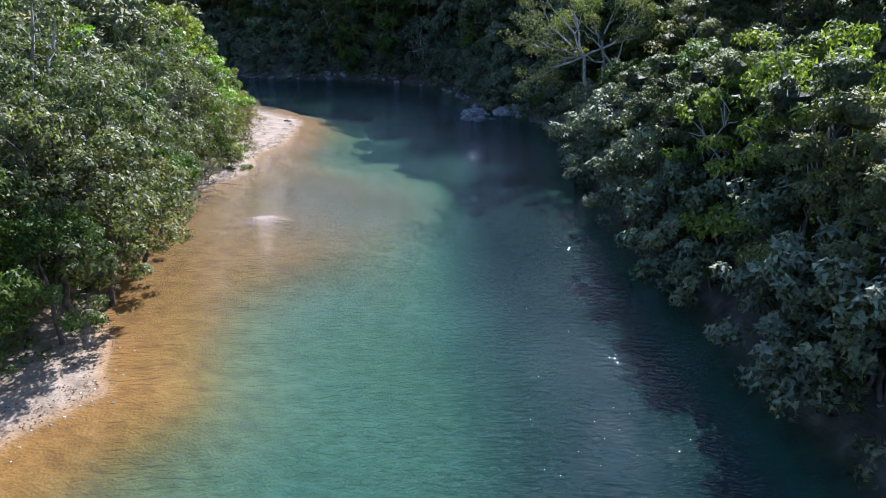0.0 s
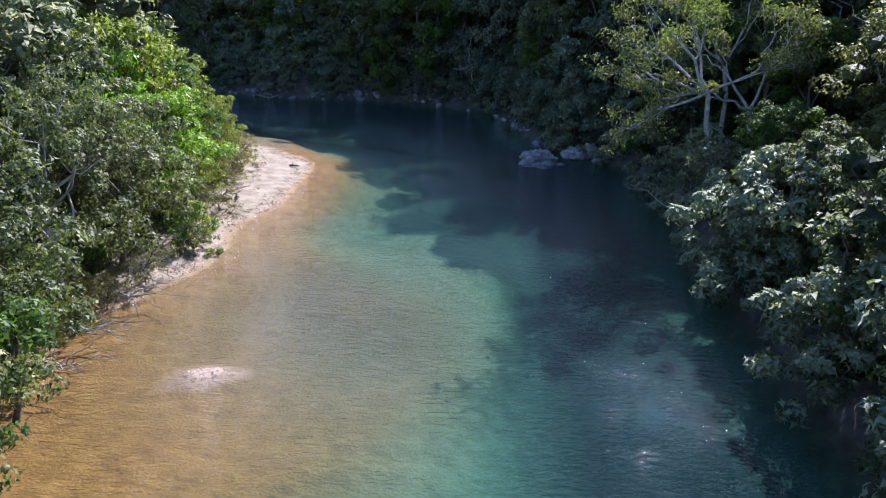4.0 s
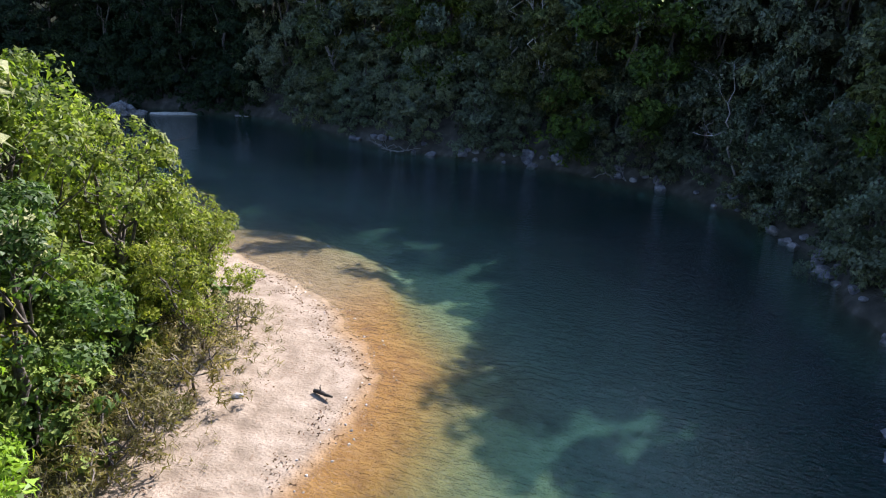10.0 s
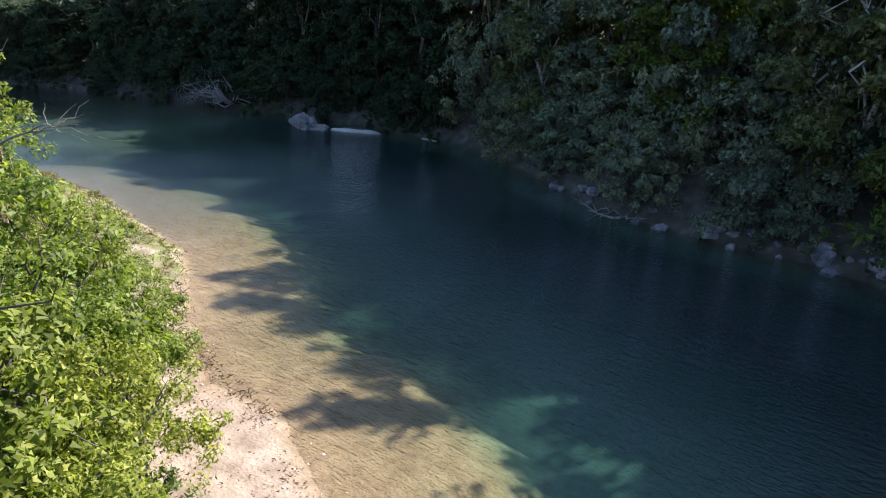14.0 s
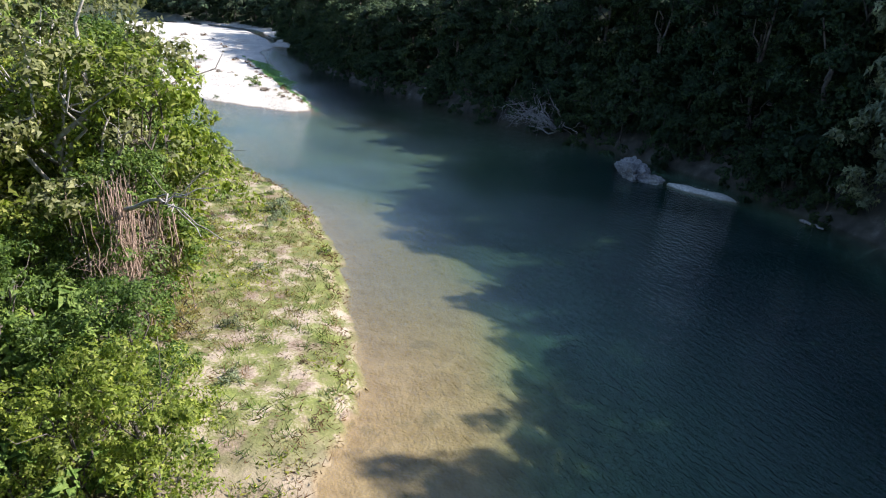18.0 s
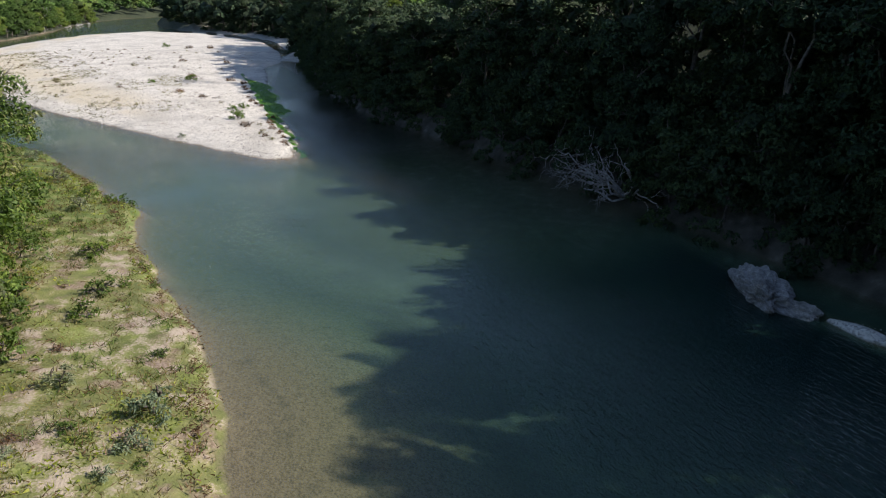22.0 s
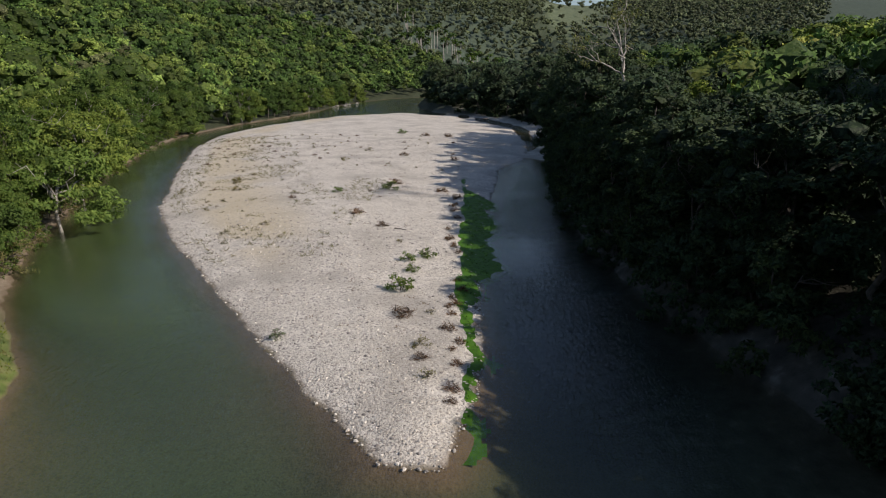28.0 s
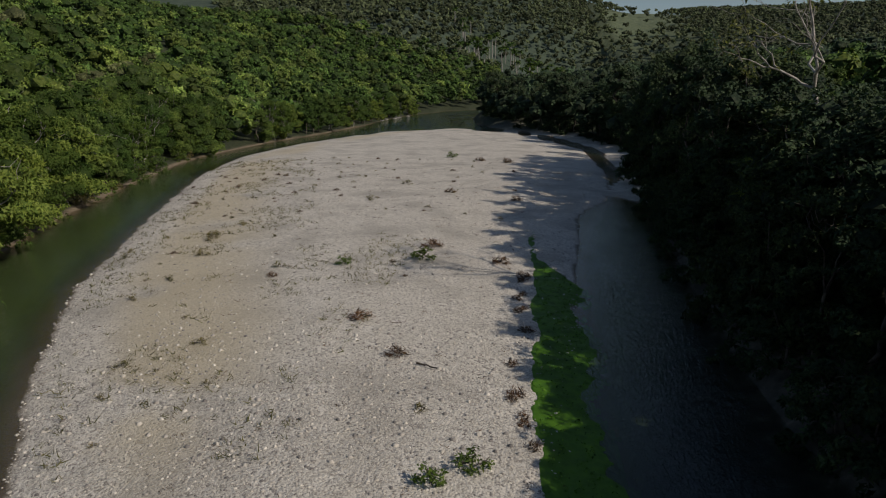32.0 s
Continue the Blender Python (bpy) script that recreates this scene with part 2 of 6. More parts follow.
def math_n(t, op, a, b=0.0, clamp=False):
    n = t.nodes.new("ShaderNodeMath")
    n.operation, n.use_clamp = op, clamp
    for i, v in enumerate((a, b)):
        if hasattr(v, "links"):
            t.links.new(v, n.inputs[i])
        else:
            n.inputs[i].default_value = v
    return n.outputs[0]


def bump_in(t, bsdf, height, strength, dist):
    n = put(t.nodes.new("ShaderNodeBump"), Strength=strength, Distance=dist)
    t.links.new(height, n.inputs["Height"])
    t.links.new(n.outputs["Normal"], bsdf.inputs["Normal"])
    return n


def leaf_mat(name, dark, mid, light, sheen=0.5, through_it=0.38, patch=0.5, cut=0.0, ruffle=1.1):
    """Foliage: each leaf its own tone, patches of tone over the crown, some light through the blade.
    With cut, a blade is a spray: leaflets of about 1/cut metres each set its own way."""
    m, t, ns, ln, b = nodes_of(name)
    geo = ns.new("ShaderNodeNewGeometry")
    pick = geo.outputs["Random Per Island"]
    if cut:
        cell = tex(t, "ShaderNodeTexVoronoi", cut)
        sc = ns.new("ShaderNodeSeparateColor")
        ln.new(cell.outputs["Color"], sc.inputs[0])
        pick = math_n(t, "ADD", math_n(t, "MULTIPLY", sc.outputs[0], 0.7), math_n(t, "MULTIPLY", pick, 0.3))
    dark = tuple((0.6 if ruffle > 1 else 0.9) * c for c in dark)
    col = ramp(t, pick, [(0.0, dark), (0.42, mid), (0.7, mid), (1.0, light)])
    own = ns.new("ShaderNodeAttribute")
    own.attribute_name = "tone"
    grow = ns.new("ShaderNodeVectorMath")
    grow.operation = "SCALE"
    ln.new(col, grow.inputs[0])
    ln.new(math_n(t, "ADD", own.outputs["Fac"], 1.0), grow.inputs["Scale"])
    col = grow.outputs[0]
    big = tex(t, "ShaderNodeTexNoise", patch, 3.0)
    tone = ramp(t, big.outputs["Fac"], [(0.3, (0.72, 0.72, 0.72)), (0.7, (1.25, 1.2, 1.05))])
    col = mixc(t, 1.0, col, tone, "MULTIPLY")
    info = ns.new("ShaderNodeObjectInfo")
    each = ramp(t, info.outputs["Random"], [(0.0, (0.82, 0.9, 0.85)), (0.5, (1, 1, 1)), (1.0, (1.18, 1.08, 0.86))])
    col = mixc(t, 1.0, col, each, "MULTIPLY")
    ln.new(col, b.inputs["Base Color"])
    put(b, Roughness=sheen)
    b.inputs["Specular IOR Level"].default_value = 0.14 if cut else 0.3
    tr = ns.new("ShaderNodeBsdfTranslucent")
    lit = mixc(t, 1.0, col, (1.1, 1.25, 0.5), "MULTIPLY")
    ln.new(lit, tr.inputs["Color"])
    mx = put(ns.new("ShaderNodeMixShader"), Fac=through_it)
    ln.new(b.outputs[0], mx.inputs[1])
    ln.new(tr.outputs[0], mx.inputs[2])
    if cut:
        # every leaflet of a spray faces its own way
        tilt = ns.new("ShaderNodeVectorMath")
        tilt.operation = "MULTIPLY_ADD"
        ln.new(cell.outputs["Color"], tilt.inputs[0])
        tilt.inputs[1].default_value = (ruffle, ruffle, ruffle)
        tilt.inputs[2].default_value = (-ruffle / 2, -ruffle / 2, -ruffle / 2)
        summed = ns.new("ShaderNodeVectorMath")
        ln.new(geo.outputs["Normal"], summed.inputs[0])
        ln.new(tilt.outputs[0], summed.inputs[1])
        unit = ns.new("ShaderNodeVectorMath")
        unit.operation = "NORMALIZE"
        ln.new(summed.outputs[0], unit.inputs[0])
        ln.new(unit.outputs[0], b.inputs["Normal"])
        ln.new(unit.outputs[0], tr.inputs["Normal"])
    ln.new(mx.outputs[0], ns["Material Output"].inputs["Surface"])
    return m


def bark_mat(name, dark, light, scale=3.0):
    m, t, ns, ln, b = nodes_of(name)
    n1 = tex(t, "ShaderNodeTexNoise", scale, 6.0)
    col = ramp(t, n1.outputs["Fac"], [(0.35, dark), (0.68, light)])
    n2 = tex(t, "ShaderNodeTexNoise", scale * 9, 4.0)
    col = mixc(t, 0.35, col, ramp(t, n2.outputs["Fac"], [(0.3, (0.3, 0.3, 0.3)), (0.7, (1, 1, 1))]), "MULTIPLY")
    ln.new(col, b.inputs["Base Color"])
    put(b, Roughness=0.85)
    bump_in(t, b, n2.outputs["Fac"], 0.5, 0.03)
    return m


def stone_mat(name, dark, mid, light, scale=1.2, bump=0.08):
    m, t, ns, ln, b = nodes_of(name)
    n1 = tex(t, "ShaderNodeTexNoise", scale, 8.0)
    n1.inputs["Roughness"].default_value = 0.65
    col = ramp(t, n1.outputs["Fac"], [(0.3, dark), (0.5, mid), (0.7, light)])
    n2 = tex(t, "ShaderNodeTexVoronoi", scale * 3)
    n2.feature = "DISTANCE_TO_EDGE"
    col = mixc(t, 0.5, col, ramp(t, n2.outputs["Distance"], [(0.0, (0.45, 0.43, 0.42)), (0.06, (1, 1, 1))]), "MULTIPLY")
    info = ns.new("ShaderNodeObjectInfo")
    col = mixc(t, 1.0, col, ramp(t, info.outputs["Random"], [(0.0, (0.8, 0.8, 0.82)), (1.0, (1.15, 1.1, 1.02))]), "MULTIPLY")
    ln.new(col, b.inputs["Base Color"])
    put(b, Roughness=0.8)
    hsum = math_n(t, "ADD", n1.outputs["Fac"], math_n(t, "MULTIPLY", n2.outputs["Distance"], 0.4))
    bump_in(t, b, hsum, 0.9, bump)
    return m


def pebble_mat(name):
    m, t, ns, ln, b = nodes_of(name)
    geo = ns.new("ShaderNodeNewGeometry")
    info = ns.new("ShaderNodeObjectInfo")
    r = math_n(t, "FRACT", math_n(t, "ADD", geo.outputs["Random Per Island"], info.outputs["Random"]))
    col = ramp(t, r, [(0.0, (0.17, 0.16, 0.15)), (0.22, (0.34, 0.32, 0.29)), (0.5, (0.50, 0.47, 0.42)), (0.75, (0.64, 0.595, 0.52)), (1.0, (0.80, 0.76, 0.68))])
    n1 = tex(t, "ShaderNodeTexNoise", 25.0, 4.0)
    col = mixc(t, 0.4, col, ramp(t, n1.outputs["Fac"], [(0.3, (0.6, 0.58, 0.55)), (0.7, (1.1, 1.1, 1.1))]), "MULTIPLY")
    ln.new(col, b.inputs["Base Color"])
    put(b, Roughness=0.75)
    return m


def ground_mat():
    """One sheet: sand, gravel, grass and forest floor by the zones stored on the mesh, river bed below the waterline."""
    m, t, ns, ln, b = nodes_of("river_ground")

    def zone(name):
        a = ns.new("ShaderNodeAttribute")
        a.attribute_name = name
        return a.outputs["Fac"]
    pos = ns.new("ShaderNodeNewGeometry").outputs["Position"]
    sep = ns.new("ShaderNodeSeparateXYZ")
    ln.new(pos, sep.inputs[0])
    z = sep.outputs["Z"]
    n_big = tex(t, "ShaderNodeTexNoise", 0.16, 5.0, pos)
    n_mid = tex(t, "ShaderNodeTexNoise", 1.1, 6.0, pos)
    n_fine = tex(t, "ShaderNodeTexNoise", 9.0, 6.0, pos)
    cob = tex(t, "ShaderNodeTexVoronoi", 7.0, coords=pos)
    cob2 = tex(t, "ShaderNodeTexVoronoi", 12.0, coords=pos)
    # sand with small litter; trodden hollows are only shade painted in the colour
    sand = ramp(t, n_mid.outputs["Fac"], [(0.3, (0.185, 0.14, 0.095)), (0.5, (0.285, 0.225, 0.16)), (0.7, (0.37, 0.30, 0.225))])
    hollow_shade = tex(t, "ShaderNodeTexVoronoi", 3.2, coords=pos)
    sand = mixc(t, 0.5, sand, ramp(t, hollow_shade.outputs["Distance"], [(0.12, (0.66, 0.62, 0.58)), (0.3, (1, 1, 1)), (0.6, (1.08, 1.07, 1.05))]), "MULTIPLY")
    litter = math_n(t, "GREATER_THAN", math_n(t, "ADD", n_fine.outputs["Fac"], math_n(t, "MULTIPLY", n_big.outputs["Fac"], 0.25)), 0.73)
    sand = mixc(t, math_n(t, "MULTIPLY", litter, 0.55), sand, (0.19, 0.12, 0.07))
    # gravel: cobble cells in greys and buffs
    cells = []
    for v in (cob, cob2):
        sc = ns.new("ShaderNodeSeparateColor")
        ln.new(v.outputs["Color"], sc.inputs[0])
        cells.append(sc.outputs[0])
    gcol = ramp(t, cells[0], [(0.0, (0.14, 0.13, 0.12)), (0.35, (0.25, 0.23, 0.205)), (0.62, (0.35, 0.325, 0.29)), (0.78, (0.55, 0.51, 0.44)), (1.0, (0.73, 0.69, 0.61))])
    gcol2 = ramp(t, cells[1], [(0.0, (0.19, 0.175, 0.16)), (0.5, (0.31, 0.285, 0.25)), (0.75, (0.47, 0.435, 0.37)), (1.0, (0.69, 0.65, 0.57))])
    gravel = mixc(t, ramp(t, n_mid.outputs["Fac"], [(0.42, (0, 0, 0)), (0.58, (1, 1, 1))]), gcol, gcol2)
    fines = ramp(t, n_big.outputs["Fac"], [(0.48, (0, 0, 0)), (0.66, (0.6, 0.6, 0.6))])
    gravel = mixc(t, fines, gravel, ramp(t, n_mid.outputs["Fac"], [(0.3, (0.27, 0.25, 0.215)), (0.7, (0.37, 0.345, 0.295))]))
    # larger stones, pale and dark, one by one
    big = tex(t, "ShaderNodeTexVoronoi", 3.4, coords=pos)
    bc = ns.new("ShaderNodeSeparateColor")
    ln.new(big.outputs["Color"], bc.inputs[0])
    spot = math_n(t, "LESS_THAN", big.outputs["Distance"], math_n(t, "ADD", math_n(t, "MULTIPLY", bc.outputs[1], 0.25), 0.22))
    gravel = mixc(t, math_n(t, "MULTIPLY", spot, math_n(t, "GREATER_THAN", bc.outputs[0], 0.62)), gravel, (0.72, 0.70, 0.66))
    gravel = mixc(t, math_n(t, "MULTIPLY", spot, math_n(t, "LESS_THAN", bc.outputs[0], 0.22)), gravel, (0.13, 0.12, 0.11))
    gravel = mixc(t, math_n(t, "MULTIPLY", zone("sandy"), 0.75), gravel, ramp(t, n_fine.outputs["Fac"], [(0.35, (0.47, 0.40, 0.265)), (0.65, (0.64, 0.56, 0.40))]))
    # grass
    grass = ramp(t, n_mid.outputs["Fac"], [(0.28, (0.085, 0.10, 0.026)), (0.5, (0.155, 0.165, 0.05)), (0.68, (0.27, 0.24, 0.11))])
    bare = ramp(t, math_n(t, "ADD", math_n(t, "MULTIPLY", n_mid.outputs["Fac"], 0.75), math_n(t, "ADD", math_n(t, "MULTIPLY", n_fine.outputs["Fac"], 0.45), math_n(t, "MULTIPLY", n_big.outputs["Fac"], 0.45))), [(0.83, (0, 0, 0)), (0.95, (1, 1, 1))])
    grass = mixc(t, bare, grass, (0.36, 0.30, 0.23))
    stub = tex(t, "ShaderNodeTexNoise", 0.75, 5.0, pos)
    grass = mixc(t, ramp(t, stub.outputs["Fac"], [(0.55, (0, 0, 0)), (0.66, (0.8, 0.8, 0.8))]), grass, ramp(t, n_fine.outputs["Fac"], [(0.35, (0.13, 0.085, 0.06)), (0.65, (0.30, 0.22, 0.17))]))
    grass = mixc(t, ramp(t, stub.outputs["Fac"], [(0.34, (0.8, 0.8, 0.8)), (0.44, (0, 0, 0))]), grass, ramp(t, n_fine.outputs["Fac"], [(0.35, (0.12, 0.15, 0.03)), (0.65, (0.20, 0.235, 0.05))]))
    moss = ramp(t, n_mid.outputs["Fac"], [(0.3, (0.058, 0.088, 0.017)), (0.5, (0.12, 0.16, 0.033)), (0.75, (0.215, 0.21, 0.08))])
    grass = mixc(t, zone("moss"), grass, moss)
    # forest floor
    soil = ramp(t, n_mid.outputs["Fac"], [(0.3, (0.018, 0.026, 0.010)), (0.55, (0.035, 0.048, 0.018)), (0.75, (0.075, 0.072, 0.032))])
    # far hill ground with the woods' haze in its colour, and the meadow
    hazed_hill = ramp(t, n_big.outputs["Fac"], [(0.4, (0.040, 0.062, 0.040)), (0.6, (0.062, 0.090, 0.056))])
    hazed_hill = mixc(t, zone("meadow"), hazed_hill, ramp(t, n_big.outputs["Fac"], [(0.4, (0.085, 0.115, 0.055)), (0.6, (0.135, 0.165, 0.085))]))
    col = mixc(t, zone("hazed_hill"), soil, hazed_hill)
    col = mixc(t, zone("grass"), col, grass)
    col = mixc(t, zone("sand"), col, sand)
    col = mixc(t, zone("gravel"), col, gravel)
    # bed: ochre silt over pebbles
    bed = ramp(t, n_mid.outputs["Fac"], [(0.3, (0.19, 0.088, 0.014)), (0.5, (0.26, 0.13, 0.022)), (0.72, (0.31, 0.165, 0.038))])
    pale = ramp(t, cells[1], [(0.0, (0.064, 0.054, 0.030)), (0.6, (0.094, 0.080, 0.044)), (1.0, (0.145, 0.123, 0.074))])
    bed = mixc(t, zone("pebbly"), bed, pale)
    bed = mixc(t, zone("tan"), bed, ramp(t, n_mid.outputs["Fac"], [(0.3, (0.21, 0.145, 0.07)), (0.7, (0.31, 0.23, 0.125))]))
    weed = tex(t, "ShaderNodeTexNoise", 0.55, 4.0, pos)
    bed = mixc(t, math_n(t, "MULTIPLY", ramp(t, weed.outputs["Fac"], [(0.61, (0, 0, 0)), (0.69, (0.4, 0.4, 0.4))]), zone("pebbly")), bed, (0.05, 0.048, 0.028))
    marl = ramp(t, n_mid.outputs["Fac"], [(0.3, (0.27, 0.27, 0.19)), (0.6, (0.37, 0.37, 0.27))])
    bed = mixc(t, zone("marl"), bed, marl)
    bed = mixc(t, math_n(t, "MULTIPLY", zone("moss"), 0.75), bed, mixc(t, cells[1], (0.075, 0.052, 0.030), (0.16, 0.11, 0.065)))
    wet = ramp(t, math_n(t, "ADD", math_n(t, "MULTIPLY", z, -2.0), 0.55), [(0.35, (0, 0, 0)), (0.62, (1, 1, 1))])
    col = mixc(t, wet, col, bed)
    col = mixc(t, zone("islet"), col, ramp(t, cells[0], [(0.0, (0.14, 0.085, 0.055)), (0.6, (0.25, 0.17, 0.12)), (1.0, (0.36, 0.27, 0.21))]))
    # rocky foot of the outer bank; offshore, bank shade painted as a darker bed
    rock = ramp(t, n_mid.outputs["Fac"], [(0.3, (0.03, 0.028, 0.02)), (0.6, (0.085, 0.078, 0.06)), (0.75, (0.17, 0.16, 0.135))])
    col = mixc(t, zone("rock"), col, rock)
    ln.new(col, b.inputs["Base Color"])
    put(b, Roughness=0.9)
    h = math_n(t, "ADD", math_n(t, "MULTIPLY", n_mid.outputs["Fac"], 0.8), math_n(t, "MULTIPLY", n_fine.outputs["Fac"], 0.35))
    h = math_n(t, "ADD", h, math_n(t, "MULTIPLY", math_n(t, "MULTIPLY", cob.outputs["Distance"], zone("gravel")), -0.35))
    bump_in(t, b, h, 0.8, 0.16)
    return m


def water_mat():
    """Clear green river: the bed seen through a tint that grows with depth, a green scatter in the deep, and ripples."""
    m, t, ns, ln, b = nodes_of("river_water")
    ns.remove(b)
    a = ns.new("ShaderNodeAttribute")
    a.attribute_name = "depth"
    depth = a.outputs["Fac"]
    seen = ramp(t, math_n(t, "MULTIPLY", depth, 0.2), [(0.0, (1.0, 0.99, 0.96)), (0.1, (0.92, 0.965, 0.88)), (0.2, (0.76, 0.93, 0.84)), (0.4, (0.54, 0.80, 0.69)), (0.6, (0.32, 0.58, 0.50)), (1.0, (0.10, 0.25, 0.22))])
    clear = ns.new("ShaderNodeBsdfTransparent")
    ln.new(seen, clear.inputs["Color"])
    n_tone = tex(t, "ShaderNodeTexNoise", 0.06, 3.0)
    body = ns.new("ShaderNodeBsdfDiffuse")
    where = ns.new("ShaderNodeSeparateXYZ")
    ln.new(ns.new("ShaderNodeNewGeometry").outputs["Position"], where.inputs[0])
    down = math_n(t, "ADD", math_n(t, "MULTIPLY", where.outputs["X"], -0.0076), math_n(t, "MULTIPLY", n_tone.outputs["Fac"], 0.15), True)
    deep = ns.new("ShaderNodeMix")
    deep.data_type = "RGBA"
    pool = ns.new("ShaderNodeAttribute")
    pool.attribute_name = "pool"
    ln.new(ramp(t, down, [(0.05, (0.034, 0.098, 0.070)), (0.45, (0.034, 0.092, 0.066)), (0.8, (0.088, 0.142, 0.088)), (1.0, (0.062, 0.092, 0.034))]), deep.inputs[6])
    # clear pool beside the bar; the bank's shade is put into this dark too
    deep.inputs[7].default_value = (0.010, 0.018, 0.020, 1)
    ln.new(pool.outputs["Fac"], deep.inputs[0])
    # deep water of the outer bend darkens; the shade there is in this colour
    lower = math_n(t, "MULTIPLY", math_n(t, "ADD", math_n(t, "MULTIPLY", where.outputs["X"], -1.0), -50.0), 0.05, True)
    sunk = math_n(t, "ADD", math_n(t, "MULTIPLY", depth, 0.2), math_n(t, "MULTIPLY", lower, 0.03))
    deep_and_shade = ramp(t, sunk, [(0.50, (0, 0, 0)), (0.66, (0.6, 0.6, 0.6)), (0.84, (1, 1, 1))])
    ln.new(mixc(t, deep_and_shade, deep.outputs[2], (0.007, 0.024, 0.022)), body.inputs["Color"])
    under = ns.new("ShaderNodeMixShader")
    murk = ramp(t, math_n(t, "MULTIPLY", depth, 0.2), [(0.0, (0, 0, 0)), (0.1, (0.08, 0.08, 0.08)), (0.4, (0.42, 0.42, 0.42)), (0.8, (0.88, 0.88, 0.88)), (1.0, (0.97, 0.97, 0.97))])
    # the lower reach carries silt and hides its bed sooner
    silty = math_n(t, "MULTIPLY", math_n(t, "ADD", math_n(t, "MULTIPLY", where.outputs["X"], -1.0), -112.0), 0.05, True)
    cloud = ramp(t, math_n(t, "MULTIPLY", depth, 0.2), [(0.0, (0, 0, 0)), (0.05, (0.16, 0.16, 0.16)), (0.12, (0.5, 0.5, 0.5)), (0.25, (0.9, 0.9, 0.9))])
    murk = math_n(t, "MAXIMUM", murk, math_n(t, "MULTIPLY", cloud, silty))
    ln.new(murk, under.inputs["Fac"])
    ln.new(clear.outputs[0], under.inputs[1])
    ln.new(body.outputs[0], under.inputs[2])
    gloss = put(ns.new("ShaderNodeBsdfGlossy"), Roughness=0.015)
    face = put(ns.new("ShaderNodeLayerWeight"), Blend=0.5)
    fres = math_n(t, "ADD", math_n(t, "MULTIPLY", math_n(t, "POWER", face.outputs["Facing"], 5.0), 0.965), 0.035)
    # ripples: wind wavelets across the stream, with calm and ruffled patches
    mp = ns.new("ShaderNodeMapping")
    mp.inputs["Scale"].default_value = (0.42, 1.3, 1.0)
    mp.inputs["Rotation"].default_value = (0, 0, radians(12))
    ln.new(ns.new("ShaderNodeNewGeometry").outputs["Position"], mp.inputs["Vector"])
    w1 = tex(t, "ShaderNodeTexNoise", 3.2, 3.0, mp.outputs[0])
    w1.inputs["Distortion"].default_value = 0.6
    w2 = tex(t, "ShaderNodeTexNoise", 9.0, 2.0, mp.outputs[0])
    ruffle = tex(t, "ShaderNodeTexNoise", 0.07, 2.0)
    amp = ramp(t, ruffle.outputs["Fac"], [(0.36, (0.35, 0.35, 0.35)), (0.6, (0.88, 0.88, 0.88))])
    amp = math_n(t, "MULTIPLY", amp, ramp(t, down, [(0.35, (1, 1, 1)), (0.6, (0.42, 0.42, 0.42))]))
    h = math_n(t, "MULTIPLY", math_n(t, "ADD", w1.outputs["Fac"], math_n(t, "MULTIPLY", w2.outputs["Fac"], 0.45)), amp)
    bp = put(ns.new("ShaderNodeBump"), Strength=1.0, Distance=0.2)
    ln.new(h, bp.inputs["Height"])
    # light gathered and spread by the wavelets, put into the tint
    ripple_light = ramp(t, math_n(t, "ADD", math_n(t, "MULTIPLY", w1.outputs["Fac"], 0.4), math_n(t, "MULTIPLY", w2.outputs["Fac"], 0.6)), [(0.36, (0.86, 0.86, 0.86)), (0.52, (0.97, 0.97, 0.97)), (0.62, (1, 1, 1))])
    ln.new(mixc(t, 1.0, seen, ripple_light, "MULTIPLY"), clear.inputs["Color"])
    ln.new(bp.outputs["Normal"], body.inputs["Normal"])
    ln.new(bp.outputs["Normal"], gloss.inputs["Normal"])
    ln.new(bp.outputs["Normal"], face.inputs["Normal"])
    top = ns.new("ShaderNodeMixShader")
    ln.new(fres, top.inputs["Fac"])
    ln.new(under.outputs[0], top.inputs[1])
    ln.new(gloss.outputs[0], top.inputs[2])
    ln.new(top.outputs[0], ns["Material Output"].inputs["Surface"])
    return m


GROUND, RIVER = ground_mat(), water_mat()
